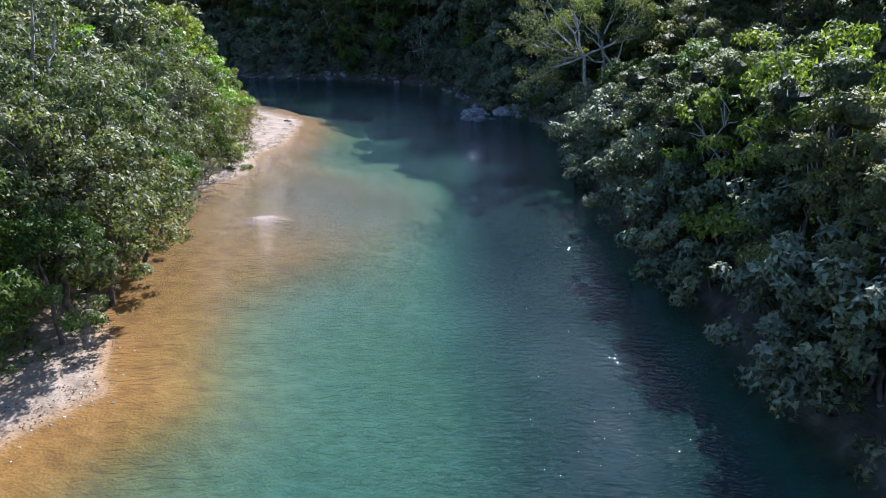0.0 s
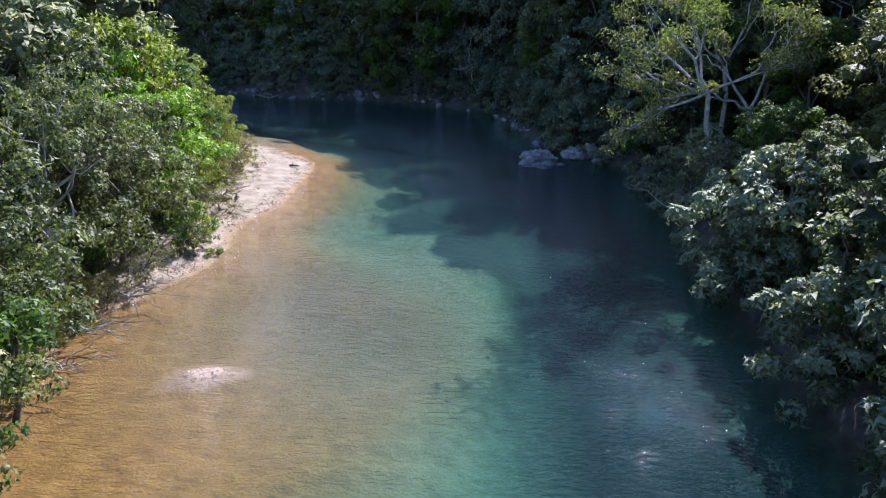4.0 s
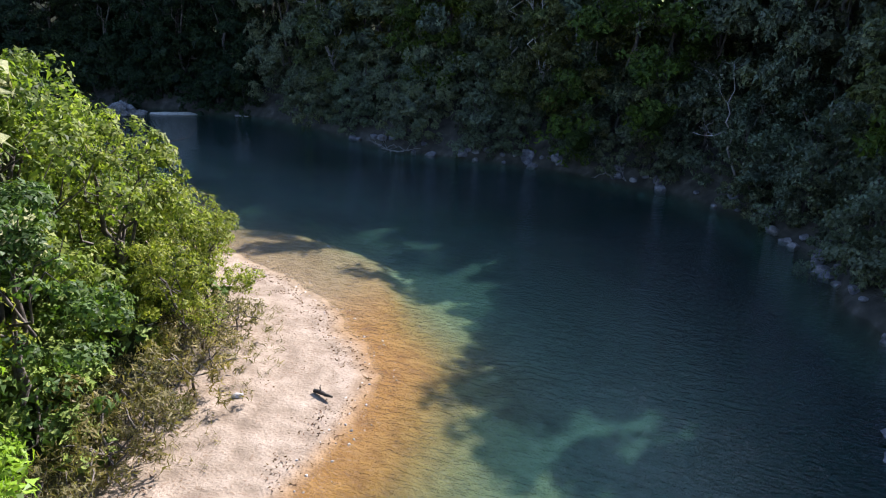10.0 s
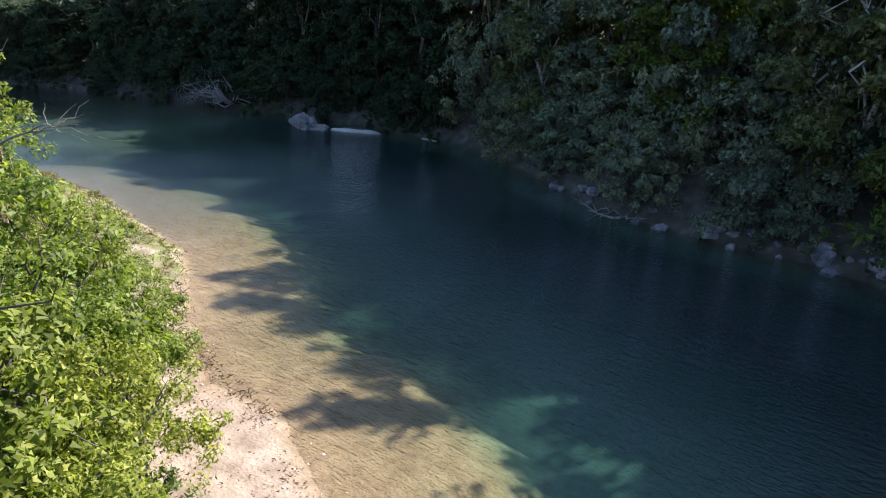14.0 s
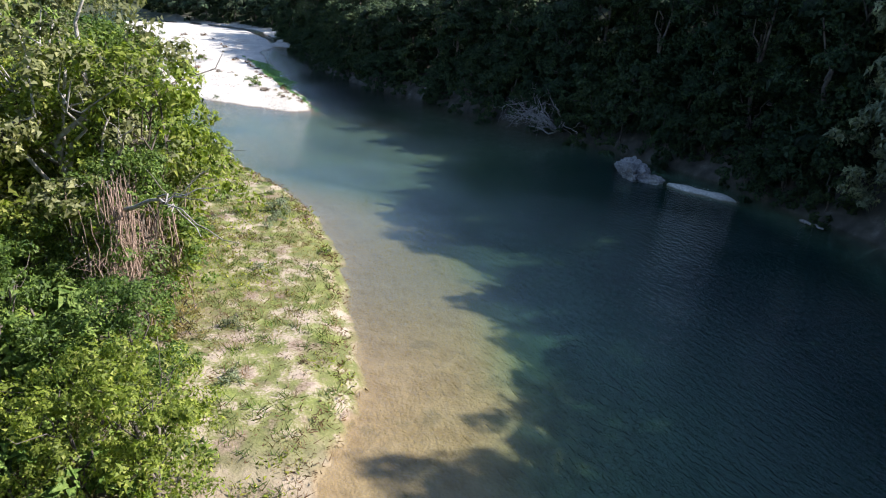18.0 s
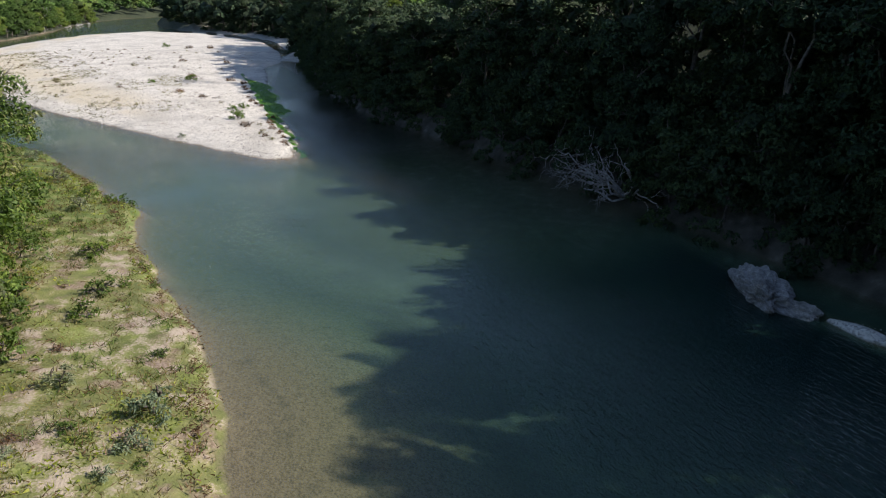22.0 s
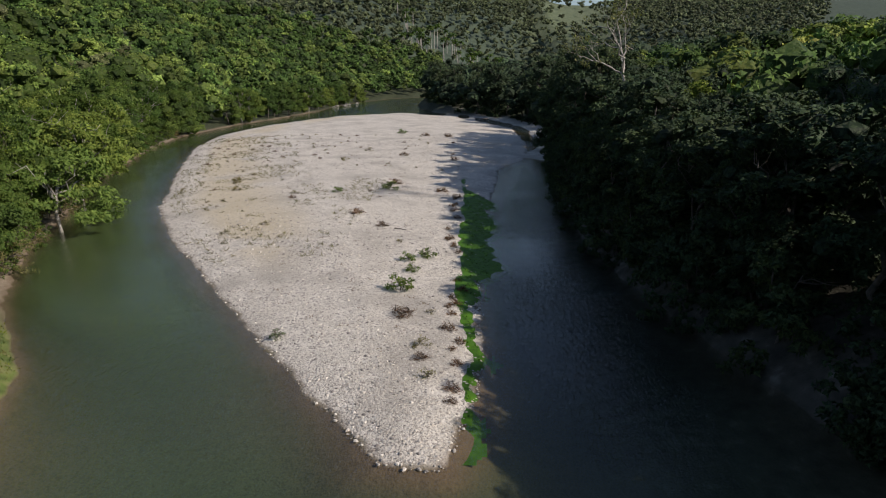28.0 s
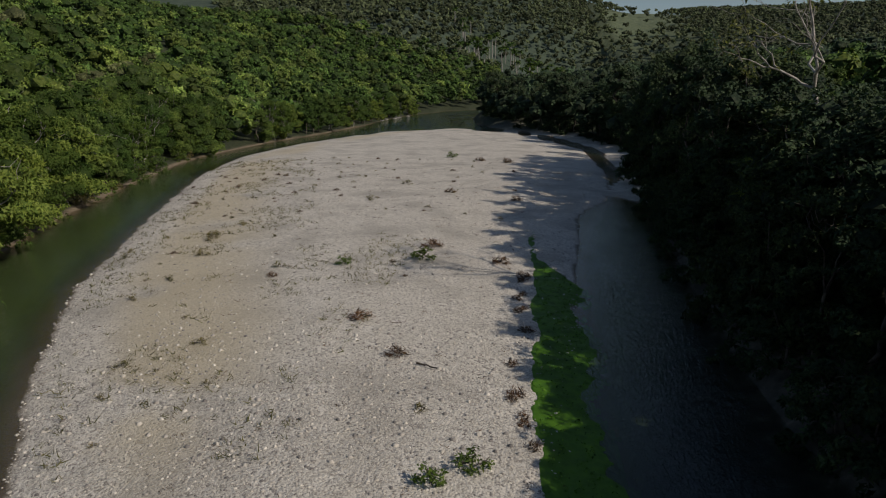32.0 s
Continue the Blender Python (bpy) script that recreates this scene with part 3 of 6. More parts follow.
TONES = {
    "grey": ("leaves_grey_green", (0.054, 0.068, 0.030), (0.165, 0.188, 0.086), (0.32, 0.335, 0.175), 0.55, 0.34),
    "green": ("leaves_mid_green", (0.038, 0.075, 0.018), (0.095, 0.160, 0.036), (0.21, 0.29, 0.075), 0.55, 0.40),
    "fresh": ("leaves_fresh_green", (0.10, 0.19, 0.02), (0.185, 0.34, 0.03), (0.32, 0.50, 0.07), 0.45, 0.42),
    # dark leaves lifted and blued: glare over the shaded wood put into colour
    "dark": ("leaves_dark_green", (0.088, 0.118, 0.09), (0.20, 0.245, 0.175), (0.33, 0.375, 0.26), 0.55, 0.30),
    "dry": ("leaves_dry_olive", (0.095, 0.09, 0.042), (0.19, 0.175, 0.075), (0.32, 0.27, 0.145), 0.6),
    "yellow": ("leaves_yellow_green", (0.085, 0.13, 0.022), (0.22, 0.28, 0.05), (0.42, 0.44, 0.12), 0.55, 0.5),
    "red": ("leaves_red_brown", (0.09, 0.045, 0.03), (0.17, 0.09, 0.06), (0.26, 0.16, 0.11), 0.6),
    "wood": ("leaves_wood_green", (0.022, 0.050, 0.012), (0.058, 0.112, 0.026), (0.115, 0.185, 0.05), 0.5, 0.3),
    "shady": ("leaves_shade_green", (0.04, 0.06, 0.034), (0.10, 0.135, 0.074), (0.20, 0.24, 0.13), 0.55, 0.3),
    # dull low-contrast green: the haze of distance is painted into the leaves
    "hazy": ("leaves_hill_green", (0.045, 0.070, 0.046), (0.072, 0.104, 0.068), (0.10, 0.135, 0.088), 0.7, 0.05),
    # green leaves darkened: the outer bank's shade is put into their colour
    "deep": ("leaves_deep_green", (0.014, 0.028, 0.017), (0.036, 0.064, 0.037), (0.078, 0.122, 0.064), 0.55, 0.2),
}
LEAF = {k: leaf_mat(*v) for k, v in TONES.items()}
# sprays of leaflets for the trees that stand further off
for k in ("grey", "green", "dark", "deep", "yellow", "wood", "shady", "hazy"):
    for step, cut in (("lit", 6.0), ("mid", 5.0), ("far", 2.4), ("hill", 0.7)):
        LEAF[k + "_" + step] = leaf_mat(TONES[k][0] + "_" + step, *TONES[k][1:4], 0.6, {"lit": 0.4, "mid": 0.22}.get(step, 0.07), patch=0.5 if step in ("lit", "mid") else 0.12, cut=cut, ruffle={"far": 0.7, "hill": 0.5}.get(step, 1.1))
BARK = bark_mat("bark_grey_brown", (0.05, 0.042, 0.033), (0.20, 0.17, 0.14))
BARK_PALE = bark_mat("bark_pale_grey", (0.25, 0.23, 0.20), (0.55, 0.52, 0.47))
DEADWOOD = bark_mat("bleached_dead_wood", (0.22, 0.20, 0.18), (0.48, 0.45, 0.41), 5.0)
DARKWOOD = bark_mat("wet_dark_wood", (0.03, 0.025, 0.02), (0.10, 0.08, 0.06), 5.0)
VINE = bark_mat("dry_vines", (0.20, 0.13, 0.095), (0.42, 0.31, 0.24), 4.0)
ROCK = stone_mat("grey_limestone", (0.11, 0.11, 0.12), (0.24, 0.235, 0.25), (0.42, 0.41, 0.42), 2.2, 0.12)
PALE_ROCK = stone_mat("pale_limestone", (0.13, 0.13, 0.125), (0.28, 0.275, 0.265), (0.48, 0.465, 0.44), 2.4, 0.16)
WHITE_ROCK = stone_mat("white_limestone", (0.5, 0.49, 0.47), (0.66, 0.65, 0.62), (0.8, 0.79, 0.77))
PEBBLE = pebble_mat("river_pebbles")
ALGAE = leaf_mat("bright_algae", (0.028, 0.095, 0.010), (0.062, 0.185, 0.016), (0.12, 0.28, 0.035), 0.6, 0.15, 1.5)


# ---------------------------------------------------------------- mesh helpers
def mesh_np(name, verts, faces, mat, flat=True):
    """A mesh from arrays; all faces have the same number of corners."""
    verts, faces = np.asarray(verts, np.float32), np.asarray(faces, np.int32)
    me = bpy.data.meshes.new(name)
    me.vertices.add(len(verts))
    me.vertices.foreach_set("co", verts.ravel())
    me.loops.add(faces.size)
    me.loops.foreach_set("vertex_index", faces.ravel())
    me.polygons.add(len(faces))
    me.polygons.foreach_set("loop_start", np.arange(0, faces.size, faces.shape[1], dtype=np.int32))
    me.polygons.foreach_set("use_smooth", np.full(len(faces), not flat))
    me.materials.append(mat)
    me.update(calc_edges=True)
    return me


def child(name, me, parent, label=""):
    ob = new(name, me)
    ob.parent = parent
    return tagged(ob, label)


def thing(name, label, category, group="", m=None):
    ob = new(name)
    ob.empty_display_size = 0.3
    if m is not None:
        ob.matrix_world = m
    return tagged(ob, label, category, group)


def tube(points, radii, sides=6):
    """Vertices and quads of a tapering tube along points."""
    P, n = np.array(points, float), len(points)
    V, Fc = [], []
    for i in range(n):
        d = P[min(i + 1, n - 1)] - P[max(i - 1, 0)]
        d = d / (np.linalg.norm(d) + 1e-9)
        u = np.cross(d, (0.31, 0.87, 0.38))
        u /= np.linalg.norm(u) + 1e-9
        w = np.cross(d, u)
        for k in range(sides):
            a = 2 * math.pi * k / sides
            V.append(P[i] + radii[i] * (math.cos(a) * u + math.sin(a) * w))
    for i in range(n - 1):
        for k in range(sides):
            a, b = i * sides + k, i * sides + (k + 1) % sides
            Fc.append((a, b, b + sides, a + sides))
    return np.array(V), np.array(Fc)


def merged(pieces):
    V, Fc, o = [], [], 0
    for v, f in pieces:
        V.append(v)
        Fc.append(f + o)
        o += len(v)
    return np.vstack(V), np.vstack(Fc)


def bent(a, b, rng, wob=0.12, n=5, sag=0.0):
    """A crooked line from a to b."""
    a, b = np.array(a, float), np.array(b, float)
    t = np.linspace(0, 1, n)[:, None]
    L = np.linalg.norm(b - a)
    off = rng.normal(0, wob * L, (n, 3)) * np.sin(np.pi * t)
    p = a + (b - a) * t + off
    p[:, 2] += -sag * L * (4 * t[:, 0] * (1 - t[:, 0]))
    return p


def leaves(centres, radii, per, size, rng, flat=0.75, slim=0.42, droop=0.15, up=0.5, tri=False, shell=0.6, out=None):
    """Leaf blades round the given clump centres: each a small folded rhomb, or for far leaves a plain three-cornered blade."""
    C = np.repeat(np.asarray(centres, float), per, axis=0)
    R = np.repeat(np.asarray(radii, float), per)[:, None]
    n = len(C)
    d = rng.normal(0, 1, (n, 3))
    d[:, 2] += 0.35
    d /= np.linalg.norm(d, axis=1, keepdims=True)
    r = R * rng.uniform(shell, 1.08, (n, 1))
    p = C + d * r * np.array([1, 1, flat])
    way = rng.normal(0, 1, (n, 3))
    way -= d * (way * d).sum(axis=1, keepdims=True)
    way /= np.linalg.norm(way, axis=1, keepdims=True) + 1e-9
    way += d * rng.normal(0.25, 0.3, (n, 1))
    way[:, 2] -= droop
    way /= np.linalg.norm(way, axis=1, keepdims=True)
    nrm = rng.normal(0, 0.3, (n, 3)) + d * 0.8
    nrm[:, 2] += up * 0.8
    if out is not None:
        nrm += np.repeat(np.asarray(out, float), per, axis=0) * 0.9
    side = np.cross(way, nrm)
    side /= np.linalg.norm(side, axis=1, keepdims=True) + 1e-9
    nn = np.cross(side, way)
    L = size * rng.uniform(0.65, 1.3, (n, 1))
    W = L * slim * 0.5
    tip = p + way * L
    tip[:, 2] -= 0.12 * L[:, 0]
    mid = p + way * L * 0.45 + nn * L * 0.08
    if tri:
        V = np.stack([p + side * W * 1.15, tip, p - side * W * 1.15], axis=1).reshape(-1, 3)
        return V, np.arange(n * 3).reshape(-1, 3)
    V = np.stack([p, mid + side * W, tip, mid - side * W], axis=1).reshape(-1, 3)
    return V, np.arange(n * 4).reshape(-1, 4)


ICO = bmesh.new()
bmesh.ops.create_icosphere(ICO, subdivisions=1, radius=1.0)
ICO_V = np.array([v.co[:] for v in ICO.verts])
ICO_F = np.array([[v.index for v in f.verts] for f in ICO.faces])
ICO.free()


def masses(centres, rx, rz, rng):
    """Rough inner foliage masses that close a crown behind its outer leaves; callers darken them as its shade."""
    bv, bf = ICO_V, ICO_F
    C = np.asarray(centres, float)
    n = len(C)
    k = np.stack([rx, rx, rz], 1)[:, None, :] * rng.uniform(0.72, 1.15, (n, len(bv), 1))
    V = C[:, None, :] + bv[None] * k
    return V.reshape(-1, 3), (bf[None] + (np.arange(n) * len(bv))[:, None, None]).reshape(-1, 3)


# ---------------------------------------------------------------- ground and water
def spit_at(x, y):
    return bump2(x, y, -67.5, 131.6, 5.5, 1.3, 15)


def axis(lo, hi, step, out_lo, out_hi, grow=1.16):
    mid = list(np.arange(lo, hi + 1e-6, step))
    a, s = lo, step
    left = []
    while a > out_lo:
        s *= grow
        a -= s
        left.append(a)
    b, s = hi, step
    right = []
    while b < out_hi:
        s *= grow
        b += s
        right.append(b)
    return np.array(left[::-1] + mid + right)


def grid(xs, ys):
    X, Y = np.meshgrid(xs, ys, indexing="ij")
    nx, ny = X.shape
    i = np.arange(nx * ny).reshape(nx, ny)
    Fc = np.stack([i[:-1, :-1], i[1:, :-1], i[1:, 1:], i[:-1, 1:]], axis=-1).reshape(-1, 4)
    return X.ravel(), Y.ravel(), Fc


def store(me, name, values):
    a = me.attributes.new(name, "FLOAT", "POINT")
    a.data.foreach_set("value", np.asarray(values, np.float32))


gx, gy, gf = grid(axis(-235, 22, 0.8, -3300, 1200), axis(10, 140, 0.8, -1500, 2200))
gz, dl, dr, db, wet, bar, into = heights(gx, gy)
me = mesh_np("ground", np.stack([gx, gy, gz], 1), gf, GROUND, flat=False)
onleft = (dl < dr) & ~bar
near_left = onleft & (into < 3.0)
grassy = smooth(-42, -47, gx) * np.where(near_left, 1, 0) * smooth(-140, -128, gx)
store(me, "grass", np.where(onleft, grassy * smooth(4, 1, into), 0))
store(me, "sandy", smooth(2.5, 6, db) * smooth(17, 9, db) * smooth(-136, -150, gx) * smooth(100, 92, gy) * smooth(0.36, 0.55, fbm(gx * 0.12, gy * 0.12, 91) + 0.1))
store(me, "moss", smooth(-90, -100, gx))
store(me, "sand", np.where(onleft, (1 - grassy) * smooth(3.5, 0.5, into), 0) * np.maximum(smooth(-138, -128, gx), 0.85 * smooth(1.9, 0.9, dl) * smooth(-420, -380, gx)))
store(me, "islet", smooth(0.25, 0.5, bump2(gx, gy, -12.2, 45.8, 1.4, 0.85, 15)))
store(me, "tan", np.clip(smooth(-18, -24, gx) * smooth(80, 86, gy) * smooth(-60, -44, gx), 0, 1))
store(me, "marl", np.where(wet, smooth(0.4, 2.2, -gz), 0) * smooth(-44, -16, gx))
store(me, "gravel", np.where(bar, 1.0, np.where(dr < dl, smooth(9, 5, dr) * smooth(-200, -212, gx) * smooth(-390, -370, gx), 0) + smooth(0.05, 0.25, spit_at(gx, gy))))
# the wet part between x -150 and -60 is bank shade put in the bed
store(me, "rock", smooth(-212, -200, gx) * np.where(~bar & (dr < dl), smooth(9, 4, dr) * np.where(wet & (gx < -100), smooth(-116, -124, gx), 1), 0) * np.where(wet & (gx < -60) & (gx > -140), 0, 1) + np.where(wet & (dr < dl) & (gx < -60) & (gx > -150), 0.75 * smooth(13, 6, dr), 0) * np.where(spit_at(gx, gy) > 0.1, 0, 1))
hill_far, hill_side = np.hypot(gx + 120, gy - 110), np.degrees(np.arctan2(gy - 110, -(gx + 120)))
store(me, "hazed_hill", smooth(560, 700, hill_far))
store(me, "meadow", smooth(900, 1000, hill_far) * smooth(3.5, 5, hill_side) * smooth(13, 10.5, hill_side))
store(me, "pebbly", np.clip(smooth(-36, -48, gx) - 1.2 * bump2(gx, gy, -104, 117.5, 14, 5, 10) + bump2(gx, gy, -6, 54, 10, 12) * 1.2 + smooth(15, 5, gy) * 0, 0, 1))
tagged(new("ground", me), "river valley ground of sand, gravel, grass and forest floor", "ground", kind="structure")

wx, wy, wf = grid(axis(-235, 22, 1.0, -760, 60, 1.06), axis(12, 138, 1.0, -420, 240, 1.08))
wz, dl, dr, db, wet, bar, into = heights(wx, wy)
keep = (wz < 1.2)[wf].any(axis=1) & (inside(wx, wy, WATER) | (np.minimum(dl, dr) < 4))[wf].any(axis=1)
wf = wf[keep]
used, wf = np.unique(wf, return_inverse=True)
wf = wf.reshape(-1, 4)
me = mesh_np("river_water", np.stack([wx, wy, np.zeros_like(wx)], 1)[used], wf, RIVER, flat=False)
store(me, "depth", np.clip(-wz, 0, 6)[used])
# where the pool's dark, shade-holding body colour applies
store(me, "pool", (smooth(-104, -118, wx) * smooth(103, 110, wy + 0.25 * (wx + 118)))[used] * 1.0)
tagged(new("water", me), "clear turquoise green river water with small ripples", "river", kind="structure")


# ---------------------------------------------------------------- trees
def crown_points(rng, height, radius, lobes, lobe_r, per_lobe, flat, low=0.35):
    """Lobe centres and clump centres of an uneven crown."""
    L = []
    for i in range(lobes):
        a = i * 2.399 + rng.uniform(-0.5, 0.5)
        k = (i + 0.5) / lobes
        rr = radius * (0.25 + 0.6 * math.sqrt(k)) * rng.uniform(0.75, 1.1)
        z = height * (1 - (1 - low) * k ** 1.2) * rng.uniform(0.92, 1.04) - lobe_r * 0.6
        L.append((rr * math.cos(a), rr * math.sin(a), z))
    L = np.array(L)
    C, R = [], []
    for c in L:
        lr = lobe_r * rng.uniform(0.75, 1.25)
        for _ in range(per_lobe):
            d = rng.normal(0, 1, 3)
            d[2] += 0.45
            d /= np.linalg.norm(d)
            C.append(c + d * lr * np.array([1, 1, flat]) * rng.uniform(0.6, 1.0))
            R.append(lr * rng.uniform(0.22, 0.42))
    return L, np.array(C), np.array(R)


def tree(name, label, seed, height, radius, leaf, bark=BARK, lobes=10, lobe_r=1.5, per_lobe=9, per=55, size=0.26, flat=0.7, slim=0.42,
         low=0.35, limbs=5, droop=0.15, category="tree", trunk_r=0.16, lean=0.4, up=0.5, tri=False, bulge=0.6, core=0.0):
    """A tree as an empty with trunk, limbs and crown. It is built far below and copied into place."""
    rng = np.random.default_rng(seed)
    root = thing(name, label, category)
    L, C, R = crown_points(rng, height, radius, lobes, lobe_r, per_lobe, flat, low)
    fork = np.array([rng.normal(0, lean), rng.normal(0, lean), height * rng.uniform(0.28, 0.4)])
    v, f = tube(bent((0, 0, -0.5), fork, rng, 0.04), np.linspace(trunk_r * 1.3, trunk_r, 5), 7)
    top = L[0]
    v2, f2 = tube(bent(fork, top, rng, 0.07), np.linspace(trunk_r, 0.03, 5), 6)
    v, f = merged([(v, f), (v2, f2)])
    child("trunk", mesh_np("trunk", v, f, bark, False), root)
    for c in L[1:1 + limbs]:
        pcs = [tube(bent(fork * rng.uniform(0.75, 1.15), c, rng, 0.08, 6), np.linspace(trunk_r * 0.6, 0.025, 6), 5)]
        for _ in range(3):
            tip = c + rng.normal(0, lobe_r * 0.6, 3)
            pcs.append(tube(bent(c * 0.75 + fork * 0.25, tip, rng, 0.1, 4), np.linspace(0.04, 0.012, 4), 4))
        child("limb", mesh_np("limb", *merged(pcs), bark, False), root)
    way = C - np.array((0, 0, height * 0.5))
    way /= np.linalg.norm(way, axis=1, keepdims=True) + 1e-9
    lv = leaves(C, R, per, size, rng, flat=0.7, slim=slim, droop=droop, up=up, tri=tri, out=way * bulge)
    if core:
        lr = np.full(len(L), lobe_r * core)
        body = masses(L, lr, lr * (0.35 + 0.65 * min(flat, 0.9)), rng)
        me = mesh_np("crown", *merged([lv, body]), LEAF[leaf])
        # the core's lower tone is shade painted inside the crown
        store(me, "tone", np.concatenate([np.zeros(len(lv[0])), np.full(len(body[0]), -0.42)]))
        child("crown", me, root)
    else:
        child("crown", mesh_np("crown", *lv, LEAF[leaf]), root)
    return root


used_proto = set()


def plant(proto, x, y, scale, turn, rng, sink=0.15, squash=1.0):
    """One more of a tree at x, y. The first call moves the original itself."""
    z = ground_z(x, y) - sink
    m = Matrix.Translation((x, y, z)) @ Matrix.Rotation(turn, 4, "Z") @ Matrix.Rotation(rng.normal(0, 0.05), 4, "X")
    sc = Matrix.Diagonal((scale, scale, scale * squash, 1))
    if proto.name not in used_proto:
        used_proto.add(proto.name)
        proto.matrix_basis = m @ sc
        return proto
    ob = copy_thing(proto, m)
    ob.scale = (scale, scale, scale * squash)
    return ob


def scatter(rng, x0, x1, y0, y1, step, ok):
    """Jittered grid of places that pass the test."""
    xs, ys = np.meshgrid(np.arange(x0, x1, step), np.arange(y0, y1, step), indexing="ij")
    xs = xs.ravel() + rng.uniform(-0.42, 0.42, xs.size) * step
    ys = ys.ravel() + rng.uniform(-0.42, 0.42, ys.size) * step
    z, dl, dr, db, wet, bar, into = heights(xs, ys)
    good = ok(xs, ys, z, dl, dr, db, wet, bar, into)
    return np.stack([xs, ys], 1)[good]


def along(line, step, rng, off, jitter=0.8):
    """Places along a line, set off to its right-hand side by about off."""
    out = []
    for (ax, ay), (bx, by) in zip(line[:-1], line[1:]):
        L = math.hypot(bx - ax, by - ay)
        for k in range(int(L / step + rng.random())):
            u = rng.random()
            o = off + rng.uniform(-jitter, jitter)
            out.append((ax + (bx - ax) * u + (by - ay) / L * o, ay + (by - ay) * u - (bx - ax) / L * o))
    return out


rng = np.random.default_rng(7)
NEAR = [
    tree("broadleaf_tree", "grey-green broadleaf tree with a dense rounded crown", 11, 11.5, 4.4, "grey", lobes=13, lobe_r=1.8, per_lobe=11, per=66, size=0.22, slim=0.6, tri=True),
    tree("broadleaf_tree", "mid-green broadleaf tree with a dense uneven crown", 12, 11.0, 4.2, "green", lobes=12, lobe_r=1.8, per_lobe=11, per=66, size=0.23, slim=0.55, tri=True),
    tree("broadleaf_tree", "yellow-green leafy riverside tree", 13, 10.0, 4.0, "yellow", lobes=12, lobe_r=1.7, per_lobe=11, per=66, size=0.22, slim=0.58, tri=True),
    tree("broadleaf_tree", "tall grey-green tree with open crown and pale limbs", 14, 13.0, 4.2, "grey", BARK_PALE, lobes=13, lobe_r=1.6, per_lobe=10, per=62, size=0.22, slim=0.58, low=0.3, tri=True),
]
BACK = [
    tree("broadleaf_tree", "green broadleaf tree standing back from the bank", 15, 12.0, 4.6, "green_mid", lobes=13, lobe_r=1.9, per_lobe=9, per=24, size=0.44, slim=0.6, limbs=3, tri=True, core=0.5),
    tree("broadleaf_tree", "grey-green broadleaf tree standing back from the bank", 16, 13.0, 4.6, "grey_mid", lobes=13, lobe_r=1.9, per_lobe=9, per=24, size=0.44, slim=0.6, limbs=3, tri=True, core=0.5),
]
FRESH = [tree("flame_tree", "bright fresh-green tree with flat feathery tiers", 21, 8.5, 3.8, "fresh", lobes=16, lobe_r=1.4, per_lobe=12, per=52, size=0.28, flat=0.13, slim=0.4, low=0.3, droop=0.2, up=1.2, tri=True)]
MID = [
    tree("forest_tree", "dark green forest tree on the shaded slope", 31, 14.0, 4.6, "dark_mid", lobes=15, lobe_r=1.9, per_lobe=9, per=38, size=0.32, slim=0.62, limbs=2, low=0.08, tri=True, core=0.5),
    tree("forest_tree", "dark green forest tree with a tall narrow crown", 32, 16.0, 4.0, "dark_mid", lobes=15, lobe_r=1.7, per_lobe=9, per=38, size=0.32, slim=0.62, limbs=2, low=0.1, tri=True, core=0.5),
    tree("forest_tree", "mid-green forest tree with a broad crown", 33, 12.5, 4.8, "green_lit", lobes=14, lobe_r=1.9, per_lobe=9, per=38, size=0.32, slim=0.62, limbs=2, low=0.12, tri=True, core=0.5),
    tree("forest_tree", "grey-green forest tree with pale trunk", 34, 14.5, 4.2, "grey_lit", BARK_PALE, lobes=14, lobe_r=1.6, per_lobe=9, per=42, size=0.32, slim=0.6, limbs=4, low=0.2, tri=True, core=0.5),
]
WOOD = [
    tree("valley_tree", "deep leaf-green forest tree with a broad domed crown", 24, 13.0, 5.2, "wood_lit", lobes=12, lobe_r=2.2, per_lobe=11, per=46, size=0.34, slim=0.6, limbs=3, low=0.25, tri=True, core=0.7, bulge=1.0),
    tree("valley_tree", "leaf-green forest tree with stacked flat tiers", 25, 12.0, 5.6, "wood_lit", BARK_PALE, lobes=16, lobe_r=2.0, per_lobe=11, per=46, size=0.34, flat=0.28, slim=0.55, limbs=6, low=0.3, tri=True, up=1.0),
    tree("valley_tree", "bright green forest tree with a lumpy crown", 26, 11.0, 4.6, "green_lit", lobes=10, lobe_r=2.1, per_lobe=11, per=46, size=0.34, slim=0.6, limbs=3, low=0.2, tri=True, core=0.7, bulge=1.0),
]
SHADE_TONED = [
    tree("forest_tree", "forest tree on the outer bank with shade in its leaf colour", 38, 14.0, 4.6, "deep_mid", lobes=15, lobe_r=1.9, per_lobe=9, per=38, size=0.32, slim=0.62, limbs=2, low=0.04, tri=True, core=0.5),
    tree("forest_tree", "tall forest tree on the outer bank with shade in its leaf colour", 39, 16.0, 4.2, "deep_mid", lobes=15, lobe_r=1.8, per_lobe=9, per=38, size=0.32, slim=0.62, limbs=2, low=0.04, tri=True, core=0.5),
]
